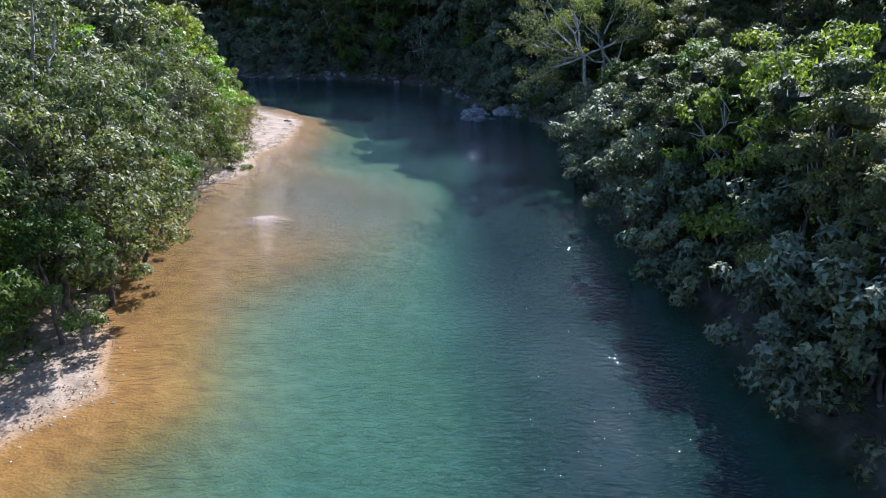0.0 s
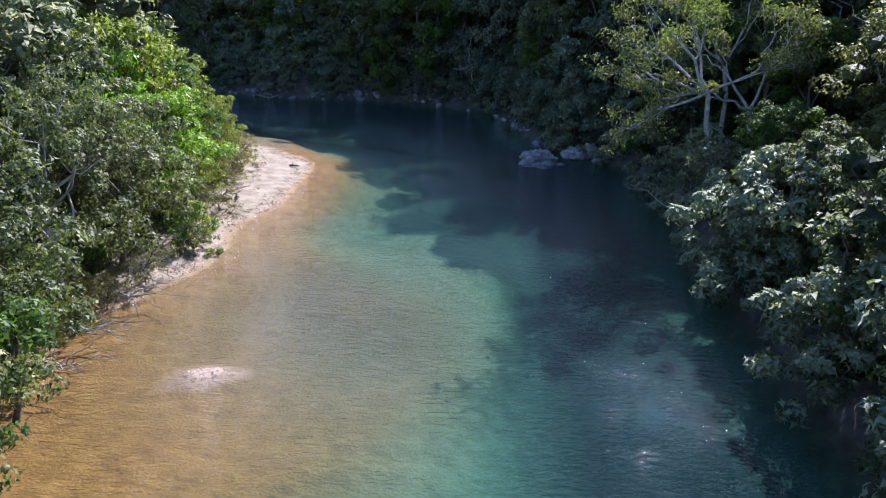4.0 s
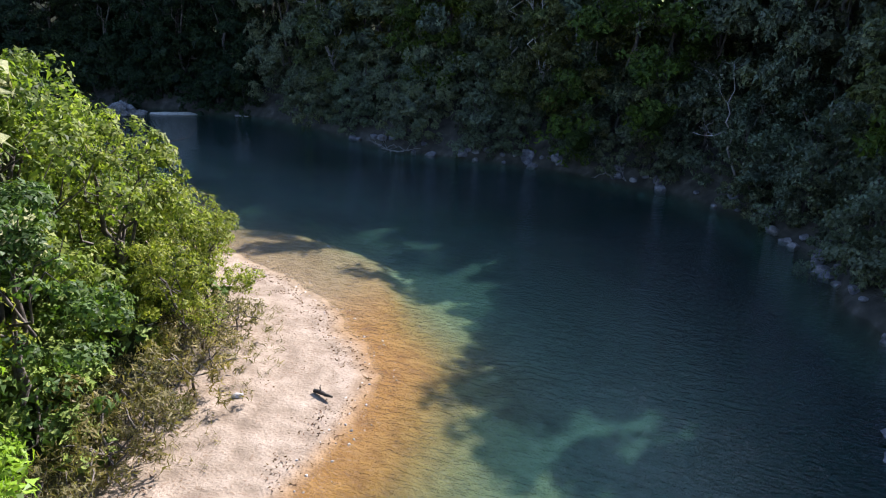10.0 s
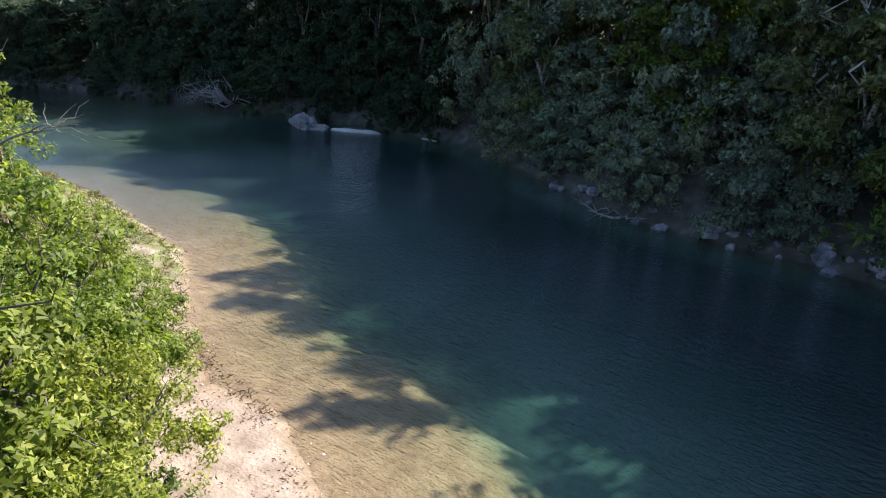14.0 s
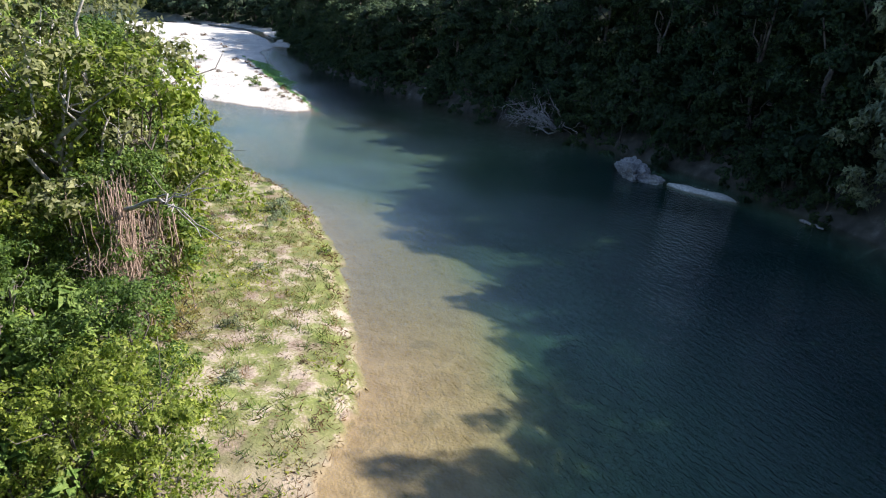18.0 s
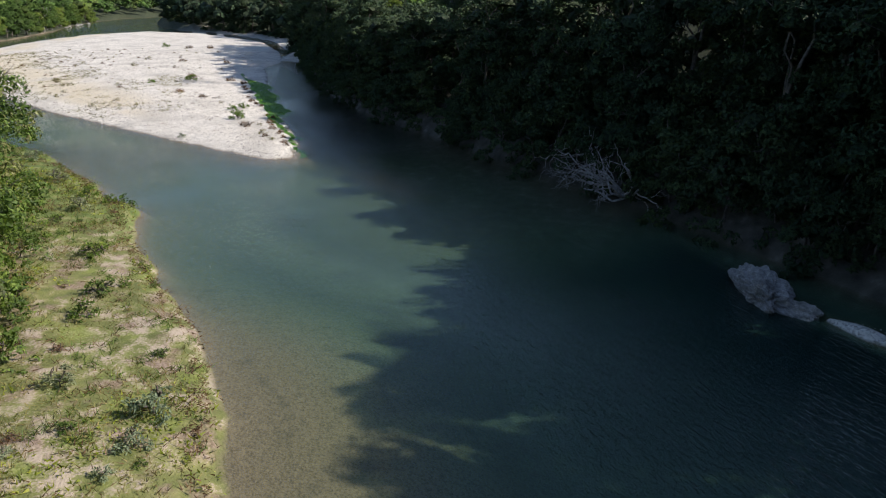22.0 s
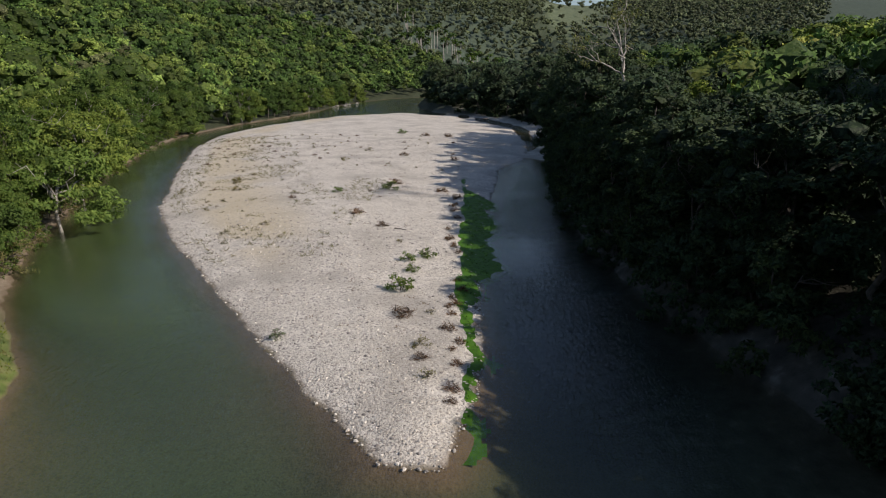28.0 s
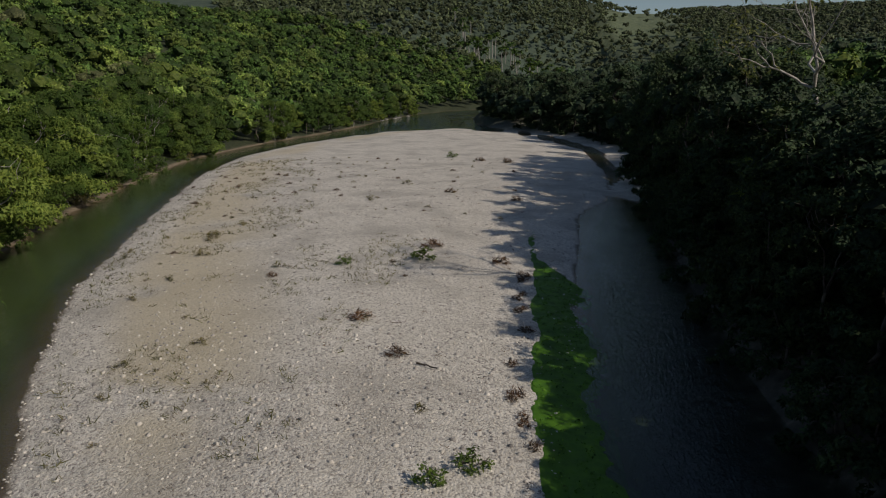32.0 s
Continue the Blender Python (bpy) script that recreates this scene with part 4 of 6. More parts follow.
SHADY = [
    tree("riverside_tree", "dark green riverside tree overhanging the deep water", 35, 12.0, 4.4, "shady_lit", lobes=15, lobe_r=1.8, per_lobe=9, per=84, size=0.25, slim=0.55, limbs=3, low=0.05, tri=True, core=0.5),
    tree("riverside_tree", "grey-green riverside tree with drooping outer boughs", 36, 12.5, 4.6, "grey_lit", BARK_PALE, lobes=15, lobe_r=1.8, per_lobe=9, per=84, size=0.25, slim=0.55, limbs=4, low=0.08, tri=True, core=0.5),
    tree("riverside_tree", "mid-green riverside tree with a ragged crown", 37, 11.5, 4.2, "green_lit", lobes=14, lobe_r=1.7, per_lobe=9, per=84, size=0.25, slim=0.55, limbs=3, low=0.08, tri=True, core=0.5),
]
BUSH = [
    tree("bush", "leafy green bush at the edge of the bank", 41, 2.8, 1.7, "green", lobes=6, lobe_r=0.9, per_lobe=7, per=28, size=0.21, slim=0.5, tri=True, limbs=2, low=0.1, category="bush", trunk_r=0.05, lean=0.1),
    tree("bush", "yellow-green bush at the edge of the bank", 42, 2.4, 1.6, "yellow", lobes=6, lobe_r=0.85, per_lobe=7, per=28, size=0.21, slim=0.5, tri=True, limbs=2, low=0.1, category="bush", trunk_r=0.05, lean=0.1),
    tree("bush", "dry olive-brown scrub bush with thin twigs", 43, 2.4, 1.7, "dry", lobes=7, lobe_r=0.75, per_lobe=7, per=28, size=0.21, limbs=5, low=0.15, category="bush", trunk_r=0.04, lean=0.1, slim=0.2, tri=True),
    tree("riverside_bush", "dark green bush overhanging the water", 44, 4.2, 2.4, "dark_mid", lobes=9, lobe_r=1.1, per_lobe=7, per=56, size=0.20, slim=0.6, limbs=1, low=0.02, tri=True, category="bush", trunk_r=0.06, lean=0.1),
    tree("riverside_bush", "green bush of the outer bank with shade in its leaf colour", 50, 4.2, 2.4, "deep_mid", lobes=9, lobe_r=1.1, per_lobe=7, per=36, size=0.25, slim=0.6, limbs=1, low=0.02, tri=True, category="bush", trunk_r=0.06, lean=0.1),
]

# inner bank: a bushy edge with trees behind it
places = scatter(rng, -130, -14, -12, 100, 5.0, lambda x, y, z, dl, dr, db, wet, bar, into: ~wet & ~bar & (dl < dr) & (into > 1.6) & (into < 14))
for x, y in places:
    i = float(line_dist(np.array([x]), np.array([y]), EDGE)[0])
    p = [0.5, 0.2, 0.05, 0.25] if y < 64 else [0.1, 0.42, 0.36, 0.12] if x > -72 else [0.2, 0.55, 0.12, 0.13]
    k = 0.72 + 0.30 * smooth(1, 9, i)
    if 62 < y < 90 and x > -33:
        k *= 0.72 if x > -23.5 else 1.12
    if y > 84 and x > -55:
        k *= 0.66
    kind = BACK[int(rng.random() < (0.7 if y < 64 else 0.3))] if i > 8.5 else NEAR[int(rng.choice(4, p=p))]
    if x < -90 and i > 3.5:
        kind = WOOD[int(rng.integers(0, 3))]
    plant(kind, x, y, rng.uniform(0.88, 1.12) * k, rng.uniform(0, 6.28), rng)
for x, y, sc in [(-21.8, 67.0, 1.0), (-23.4, 68.2, 0.9), (-23.5, 61.5, 1.1), (-26.0, 66.0, 1.3), (-29.0, 53.0, 1.35)]:
    plant(FRESH[0], x, y, sc, rng.uniform(0, 6.28), rng)
places = scatter(rng, -130, -14, 0, 104, 2.3, lambda x, y, z, dl, dr, db, wet, bar, into: ~wet & ~bar & (dl < dr) & (into > 0.2) & (into < 3.2))
for x, y in places:
    p = [0.5, 0.2, 0.3] if not (66 < y < 86 and x > -30) else [0.1, 0.1, 0.8]
    plant(BUSH[int(rng.choice([0, 1, 2], p=p))], x, y, rng.uniform(0.55, 1.05), rng.uniform(0, 6.28), rng)
for x, y, sc in [(-21.3, 73.6, 1.3), (-22.6, 75.6, 1.35), (-22.0, 78.2, 1.2), (-23.4, 80.6, 1.2), (-21.0, 70.6, 1.0), (-20.4, 64.2, 1.1)]:
    plant(BUSH[2], x, y, sc, rng.uniform(0, 6.28), rng)
# inner bank further down
places = scatter(rng, -290, -125, 10, 88, 6.0, lambda x, y, z, dl, dr, db, wet, bar, into: ~wet & ~bar & (dl < dr) & (into > 0.3) & (into < 20))
for x, y in places:
    plant(WOOD[int(rng.choice([0, 1, 2]))], x, y, rng.uniform(0.7, 1.15), rng.uniform(0, 6.28), rng)

# outer bank: tall wood on a steep slope
places = scatter(rng, -262, 36, -4, 172, 6.0, lambda x, y, z, dl, dr, db, wet, bar, into: ~wet & ~bar & (dr < dl) & (dr > 1.6) & (dr < np.where(x < -10, 13.5, 19)))
glade = [(14.6, 73.4, 2.6), (12.4, 66.5, 3.6), (9.5, 67.0, 3.0), (14.8, 34.5, 3.0), (12.8, 63.0, 2.0), (17.5, 66.0, 2.0)]     # room for the open trees
for x, y in places:
    if any(math.hypot(x - a, y - b) < c for a, b, c in glade):
        continue
    k = MID[int(rng.choice([0, 1, 2, 3], p=[0.12, 0.13, 0.33, 0.42]))]
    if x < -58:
        k = SHADE_TONED[int(rng.random() < 0.45)]
        if x < -140 and float(line_dist(np.array([x]), np.array([y]), RIGHT + RIGHT_FAR)[0]) > 9.5:
            k = (WOOD[0], SHADE_TONED[0], WOOD[2])[int(rng.integers(0, 3))]
    if x > 4 and y < 76:
        k = SHADY[int(rng.choice(3, p=[0.4, 0.35, 0.25]))]
    s = rng.uniform(0.88, 1.22) * (0.98 if x > -110 else 0.85) * (1.0 if y < 76 else 1.04 if x > 4 and y < 90 else 1.28 if x > -10 else 1.05 if x > -38 else 1.14 if x > -62 else 1.2 if x > -84 else 1.0) * (0.55 if x > 14 and 58 < y < 65 and x < 17 else 0.72 if x > 15 and y < 76 else 0.8 if x > 10 and y < 76 else 1.0)
    away = float(line_dist(np.array([x]), np.array([y]), RIGHT + RIGHT_FAR)[0])
    top = float(treetop([x], [y], [away])[0])
    if y > 76:
        s = min(s, (top - ground_z(x, y)) / {SHADE_TONED[0]: 14, SHADE_TONED[1]: 16, MID[0]: 14, MID[1]: 16, MID[2]: 12.5, MID[3]: 14.5, WOOD[0]: 13}.get(k, 12))
    plant(k, x, y, s, rng.uniform(0, 6.28), rng)

# the tall front row that shades the river
for i, ((ax, ay, ah), (bx, by, bh)) in enumerate(zip(SKYLINE[1:-1], SKYLINE[2:])):
    n = max(1, round(math.hypot(bx - ax, by - ay) / 3.8))
    for j in range(n):
        u = (j + rng.uniform(0, 0.6)) / n
        x, y = ax + (bx - ax) * u + rng.normal(0, 0.5), ay + (by - ay) * u + rng.normal(0, 0.8)
        rise = (ah + (bh - ah) * u) * rng.uniform(0.92, 1.09) - ground_z(x, y)
        k = (SHADE_TONED if x < -58 else MID)[int(rng.integers(0, 2))]
        wide = rng.uniform(0.95, 1.2)
        plant(k, x, y, wide, rng.uniform(0, 6.28), rng, squash=rise / (16 if k in (MID[1], SHADE_TONED[1]) else 14) / wide)

for x, y in along([(13.5, 96), (11.5, 108), (8, 116), (3.5, 121)], 3.0, rng, 0.0, 0.9):
    wide = rng.uniform(1.0, 1.25)
    plant(MID[int(rng.integers(0, 2))], x, y, wide, rng.uniform(0, 6.28), rng, squash=(rng.uniform(26, 29.5) - ground_z(x, y)) / 15 / wide)

bank = [p for p in RIGHT if p[1] > 10]
for x, y in along(bank, 2.5, rng, 1.1, 0.7):
    plant(BUSH[4 if x < -58 else 3], x, y, rng.uniform(0.75, 1.35) * (1.25 if y < 84 and x > 4 else 1.0), rng.uniform(0, 6.28), rng)
for x, y in along([p for p in RIGHT if -205 < p[0] < -112], 3.2, rng, 2.8, 0.7):
    plant(SHADE_TONED[int(rng.random() < 0.5)], x, y, rng.uniform(0.5, 0.68), rng.uniform(0, 6.28), rng)
for x, y in along([p for p in LEFT if p[0] < -126], 3.6, rng, -1.2, 0.6):
    plant(BUSH[int(rng.choice([0, 0, 2]))], x, y, rng.uniform(0.7, 1.4), rng.uniform(0, 6.28), rng)
for x, y in along([(13.4, 26), (12.6, 36), (11.8, 50), (12.2, 65), (12.8, 80)], 4.2, rng, 2.6, 0.8):
    if any(math.hypot(x - a, y - b) < c for a, b, c in glade):
        continue
    plant(SHADY[int(rng.choice(3)) * (not 48 < y < 62)], x, y, rng.uniform(0.72, 0.95) * (0.62 if 50 < y < 60 else 1.0), rng.uniform(0, 6.28), rng)
for x, y in scatter(rng, -120, 10, 84, 148, 3.5, lambda x, y, z, dl, dr, db, wet, bar, into: ~wet & ~bar & (dr < dl) & (dr > 1.5) & (dr < 9.5)):
    plant(BUSH[4 if x < -58 else 3], x, y, rng.uniform(1.0, 1.7), rng.uniform(0, 6.28), rng)
UNDER = [tree("undergrowth_bush", "leafy undergrowth bush beneath the trees", 49, 2.6, 1.8, "green_mid", lobes=7, lobe_r=0.95, per_lobe=7, per=26, size=0.32, slim=0.6, limbs=1, low=0.05, category="bush", trunk_r=0.04, lean=0.1, tri=True)]
for x, y in scatter(rng, -130, -14, 8, 98, 3.3, lambda x, y, z, dl, dr, db, wet, bar, into: ~wet & ~bar & (dl < dr) & (into > 2.8) & (into < 8.5)):
    plant(UNDER[0], x, y, rng.uniform(0.8, 1.4), rng.uniform(0, 6.28), rng)
for x, y, sc, k in [(-58.5, 90.2, 1.15, 3), (-58.8, 92.4, 1.15, 2), (-63.5, 91.2, 1.1, 1), (-70, 91.6, 1.05, 1), (-80, 91.2, 1.0, 1), (-90, 90, 1.05, 1), (-98, 88.0, 1.1, 0), (-106, 85, 1.12, 1), (-114, 81.6, 1.1, 1), (-122, 77.6, 1.1, 1), (-130, 73, 1.0, 1), (-155, 66.8, 1.0, 1), (-161, 64, 1.05, 1), (-150, 68.5, 0.8, 0)]:
    plant(NEAR[k], x, y, sc, rng.uniform(0, 6.28), rng)
for x, y, sc, k in [(-25.6, 84.0, 0.52, 2), (-28.6, 86.4, 0.55, 2), (-32.0, 88.2, 0.58, 2), (-35.8, 90.8, 0.5, 2), (-24.4, 80.6, 0.5, 2), (-43, 92.6, 0.55, 2), (-48, 92.2, 0.5, 1), (-29.5, 82.4, 0.95, 2), (-34, 85.9, 0.9, 2)]:
    plant(NEAR[k], x, y, sc, rng.uniform(0, 6.28), rng)
# spreading trees over the left channel
TIER = [tree("spreading_tree", "spreading green tree with flat leafy tiers", 22, 10.5, 5.6, "green_mid", BARK_PALE, lobes=17, lobe_r=1.9, per_lobe=12, per=30, size=0.44, flat=0.22, slim=0.5, low=0.3, limbs=7, droop=0.2, up=1.1, tri=True)]
for x, y, sc in [(-157.5, 71.5, 1.0), (-176, 63.0, 1.1), (-190, 55.0, 1.0), (-207, 50.0, 1.15), (-222, 43.5, 1.0), (-168, 58, 1.2), (-186, 48, 1.25), (-214, 39, 1.25), (-240, 36, 1.15), (-196, 134, 1.0), (-212, 137, 1.1), (-178, 131, 1.0)]:
    plant(TIER[0], x, y, sc, rng.uniform(0, 6.28), rng)
for x, y in along([p for p in LEFT if p[0] < -126 and p[0] > -260], 6.0, rng, -2.2, 0.7):
    plant(WOOD[int(rng.choice([0, 2, 1]))], x, y, rng.uniform(0.55, 0.8), rng.uniform(0, 6.28), rng)
for x, y in along([p for p in LEFT + LEFT_FAR if p[0] < -250 and p[0] > -530], 7.0, rng, -2.5, 1.0):
    plant(WOOD[int(rng.choice([0, 1, 2]))], x, y, rng.uniform(0.7, 1.1), rng.uniform(0, 6.28), rng)
for x, y in along([p for p in RIGHT_FAR if p[0] > -560], 5.0, rng, 9.0, 1.5):
    plant(SHADE_TONED[int(rng.random() < 0.5)], x, y, rng.uniform(0.9, 1.35), rng.uniform(0, 6.28), rng)
for x, y in along([(-17.5, 34), (-19.2, 40), (-19.4, 50), (-17.4, 55.5), (-17.0, 62)], 2.0, rng, -1.0, 0.5):
    plant(BUSH[int(rng.choice([0, 2, 2]))], x, y, rng.uniform(0.7, 1.15), rng.uniform(0, 6.28), rng)
# trees that lean out over the ochre shallows
for x, y, sc, k in [(-17.2, 30.0, 0.9, 0), (-17.6, 34.5, 1.0, 0), (-18.6, 39.5, 0.95, 1), (-20.0, 45.0, 0.92, 0), (-20.6, 50.5, 0.92, 3), (-20.8, 55.5, 0.85, 0), (-18.6, 25.0, 0.85, 1), (-20.9, 60.5, 0.75, 0), (-23.5, 40, 1.15, 3), (-23.5, 33, 1.15, 0), (-17.0, 36.8, 0.74, 0), (-16.5, 31.8, 0.72, 0), (-16.6, 27.4, 0.62, 1), (-18.0, 42.0, 0.7, 0)]:
    plant(NEAR[k], x, y, sc, rng.uniform(0, 6.28), rng)


# ---------------------------------------------------------------- far woods
def forest(name, label, where, leaf, rng, hmin, hmax, rad, lobes, clumps, per, size):
    """A far wood as one mesh: at every place a crown of several domed lobes, with shade painted into the gaps between.
    """
    z, dl, dr = heights(where[:, 0], where[:, 1])[:3]
    n = len(where)
    h = rng.uniform(hmin, hmax, n)
    h = np.where((dr < dl) & (where[:, 0] > -270), np.minimum(h, np.maximum(treetop(where[:, 0], where[:, 1], dr) - z, 4)), h)
    r = rad * rng.uniform(0.55, 1.4, n)
    k = np.tile((np.arange(lobes) + 0.4) / lobes, n)
    turn = np.tile(np.arange(lobes) * 2.399, n) + np.repeat(rng.uniform(0, 6.28, n), lobes) + rng.normal(0, 0.3, n * lobes)
    R, H = np.repeat(r, lobes), np.repeat(h, lobes)
    off = R * (0.08 + 0.62 * np.sqrt(k)) * rng.uniform(0.75, 1.15, n * lobes)
    lr = R * rng.uniform(0.38, 0.56, n * lobes)
    L = np.stack([np.repeat(where[:, 0], lobes) + off * np.cos(turn), np.repeat(where[:, 1], lobes) + off * np.sin(turn), np.repeat(z, lobes) + H * (0.84 - 0.42 * k * rng.uniform(0.6, 1.2, n * lobes))], 1)
    d = rng.normal(0, 1, (n * lobes * clumps, 3))
    d[:, 2] = np.abs(d[:, 2]) - 0.3
    d /= np.linalg.norm(d, axis=1, keepdims=True)
    C = np.repeat(L, clumps, axis=0) + d * np.repeat(lr, clumps)[:, None] * np.array([0.8, 0.8, 0.6])
    lv = leaves(C, np.repeat(lr, clumps) * 0.38, per, size, rng, flat=0.7, slim=0.75, up=0.4, tri=True, shell=0.7, out=d * 1.6)
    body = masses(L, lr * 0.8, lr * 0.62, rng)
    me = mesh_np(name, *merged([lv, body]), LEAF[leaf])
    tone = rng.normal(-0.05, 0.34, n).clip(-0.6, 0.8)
    # inner masses get a darker tone, the painted shade between lobes
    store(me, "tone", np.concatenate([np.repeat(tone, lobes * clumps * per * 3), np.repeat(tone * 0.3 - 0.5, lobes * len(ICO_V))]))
    tagged(new(name, me), label, "woods", kind="stuff")


w = scatter(rng, -330, 80, -40, 230, 8.6, lambda x, y, z, dl, dr, db, wet, bar, into: ~wet & ~bar & (((dr < dl) & (dr > 13) & ~((x > 8) & (y < 80) & (dr < 22)) & (dr < np.where(x > -70, 58, 52))) | ((dl < dr) & (into > 13) & (into < np.where(x < -115, 78, 75)))))
lower = (w[:, 0] < -112) & (w[:, 1] < 100)
pick = rng.random(len(w))
forest("woods", "leaf-green forest climbing the sunlit slope", w[lower & (pick < 0.6)], "wood_far", rng, 7, 19, 5.6, 7, 5, 17, 0.55)
forest("woods", "lighter green trees in the forest of the sunlit slope", w[lower & (pick >= 0.6) & (pick < 0.86)], "green_far", rng, 7, 20, 5.6, 7, 5, 17, 0.55)
forest("woods", "grey-green trees in the forest of the sunlit slope", w[lower & (pick >= 0.86)], "shady_far", rng, 9, 20, 5.4, 7, 5, 17, 0.55)
w, pick = w[~lower], pick[~lower]
forest("woods", "dense green forest on the valley slopes", w[pick < 0.3], "green_far", rng, 8, 19, 4.9, 6, 5, 22, 0.52)
upper = w[:, 0] > -72
forest("woods", "dense dark green forest on the valley slopes", w[(pick >= 0.3) & (pick < 0.94) & upper], "dark_far", rng, 8, 19, 4.9, 6, 4, 12, 0.85)
forest("woods", "dense leaf-green forest behind the shaded bank", w[(pick >= 0.3) & (pick < 0.94) & ~upper], "wood_far", rng, 8, 19, 4.9, 6, 5, 24, 0.5)
w2 = scatter(rng, 20, 66, 8, 124, 7.6, lambda x, y, z, dl, dr, db, wet, bar, into: (dr < dl) & (dr > 12) & (dr < 44))
forest("woods", "tall dark forest rising behind the outer bank", w2, "dark_far", rng, 13, 19, 4.9, 6, 5, 12, 0.75)
forest("woods", "yellow-green trees among the forest on the slopes", w[pick >= 0.94], "yellow_far", rng, 8, 14, 4.4, 6, 5, 22, 0.5)
w = scatter(rng, -800, -288, -170, 420, 9.0, lambda x, y, z, dl, dr, db, wet, bar, into: ~wet & ~bar & ((dr < dl) & (dr > 4) | (dl < dr) & (into > 1)) & (np.hypot(x + 120, (y - 60) * 1.4) < 640))
pick = rng.random(len(w))
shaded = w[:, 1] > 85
forest("woods", "green forest on the far bank with shade in its leaf colour", w[shaded], "deep_far", rng, 10, 18, 5.4, 5, 4, 8, 1.1)
w, pick = w[~shaded], pick[~shaded]
forest("woods", "far leaf-green forest along the river", w[pick < 0.75], "wood_far", rng, 9, 18, 5.4, 5, 4, 8, 1.1)
forest("woods", "far lighter green trees along the river", w[pick >= 0.75], "green_far", rng, 10, 19, 5.2, 5, 4, 8, 1.1)


def on_hill(x, y, z, dl, dr, db, wet, bar, into):
    """Wooded hills down the valley, with an open meadow on the ridge."""
    far, side = np.hypot(x + 120, y - 110), np.degrees(np.arctan2(y - 110, -(x + 120)))
    meadow = smooth(4, 5.5, side) * smooth(12.5, 10, side) * smooth(900, 1000, far) * (fbm(x * 0.012, y * 0.012, 44) > 0.40)
    return ~wet & (far > 610) & (far < 1600) & (side > -24) & (side < 26) & (rng.random(x.shape) > 0.93 * meadow) & ((far > 820) | (side < -5) | (side > 8) | (rng.random(x.shape) < 0.2))


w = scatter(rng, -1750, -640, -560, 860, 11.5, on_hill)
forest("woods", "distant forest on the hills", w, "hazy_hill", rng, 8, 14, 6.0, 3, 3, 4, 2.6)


# ---------------------------------------------------------------- branches and rocks
def branching(rng, start, way, length, radius, depth, out, ends, spread=0.6, kids=(2, 4), sides=5, lift=0.1, curl=0.045):
    """Recursive crooked branches, as tubes in out; the tips go into ends."""
    way = np.array(way, float) / np.linalg.norm(way)
    tip = np.array(start, float) + way * length
    n = 5 if curl < 0.08 else 8
    line = bent(start, tip, rng, curl, 5)
    if n > 5:
        line = np.stack([np.interp(np.linspace(0, 4, n), np.arange(5), line[:, c]) for c in range(3)], 1)
        line[1:-1] = 0.5 * line[1:-1] + 0.25 * (line[:-2] + line[2:])
    out.append(tube(line, np.linspace(radius, radius * 0.55, n), sides))
    if depth == 0:
        ends.append(tip)
        return
    for _ in range(rng.integers(*kids)):
        at = line[rng.integers(n // 2, n)]
        d = way + rng.normal(0, spread, 3)
        d[2] += lift
        branching(rng, at, d, length * rng.uniform(0.5, 0.78), radius * 0.52, depth - 1, out, ends, spread, kids, max(3, sides - 1), lift, curl)
    ends.append(tip)


def bare_wood(name, label, seed, x, y, z, stems, mat, category, depth=3, spread=0.6, lift=0.1, curl=0.045):
    """Leafless branches; each stem is (way, length, radius) and becomes a part of its own."""
    r = np.random.default_rng(seed)
    root = thing(name, label, category, m=Matrix.Translation((x, y, z)))
    for way, length, radius in stems:
        out, ends = [], []
        branching(r, (r.normal(0, 0.15), r.normal(0, 0.15), -0.1), way, length, radius, depth, out, ends, spread, lift=lift, curl=curl)
        limb = child("branch", mesh_np("branch", *out[0], mat, False), root)
        if len(out) > 1:
            tagged(child("twig_spray", mesh_np("twig_spray", *merged(out[1:]), mat, False), limb), kind="stuff")
    return root


def open_tree(label, seed, x, y, height, stems, leaf, bark, per=26, size=0.28, clump=0.75, depth=3, drop=0.0):
    """An airy tree whose limbs show between small clumps of leaves."""
    r = np.random.default_rng(seed)
    root = thing("open_crowned_tree", label, "tree", m=Matrix.Translation((x, y, ground_z(x, y) - 0.3)))
    all_ends = []
    fork = np.array(stems[0], float)
    v = tube(bent((0, 0, 0), fork, r, 0.04), np.linspace(0.22, 0.15, 5), 7)
    child("trunk", mesh_np("trunk", *v, bark, False), root)
    for way, length in stems[1:]:
        out, ends = [], []
        branching(r, fork, way, length, 0.11, depth, out, ends, 0.55, (2, 4), 5, 0.18)
        child("limb", mesh_np("limb", *merged(out), bark, False), root)
        all_ends += ends
    C = np.array(all_ends)
    C = C[r.random(len(C)) > drop]
    child("crown", mesh_np("crown", *leaves(C, r.uniform(0.5, 1.1, len(C)) * clump, per, size, r, flat=0.5, slim=0.45, up=1.0), LEAF[leaf]), root)
    return root


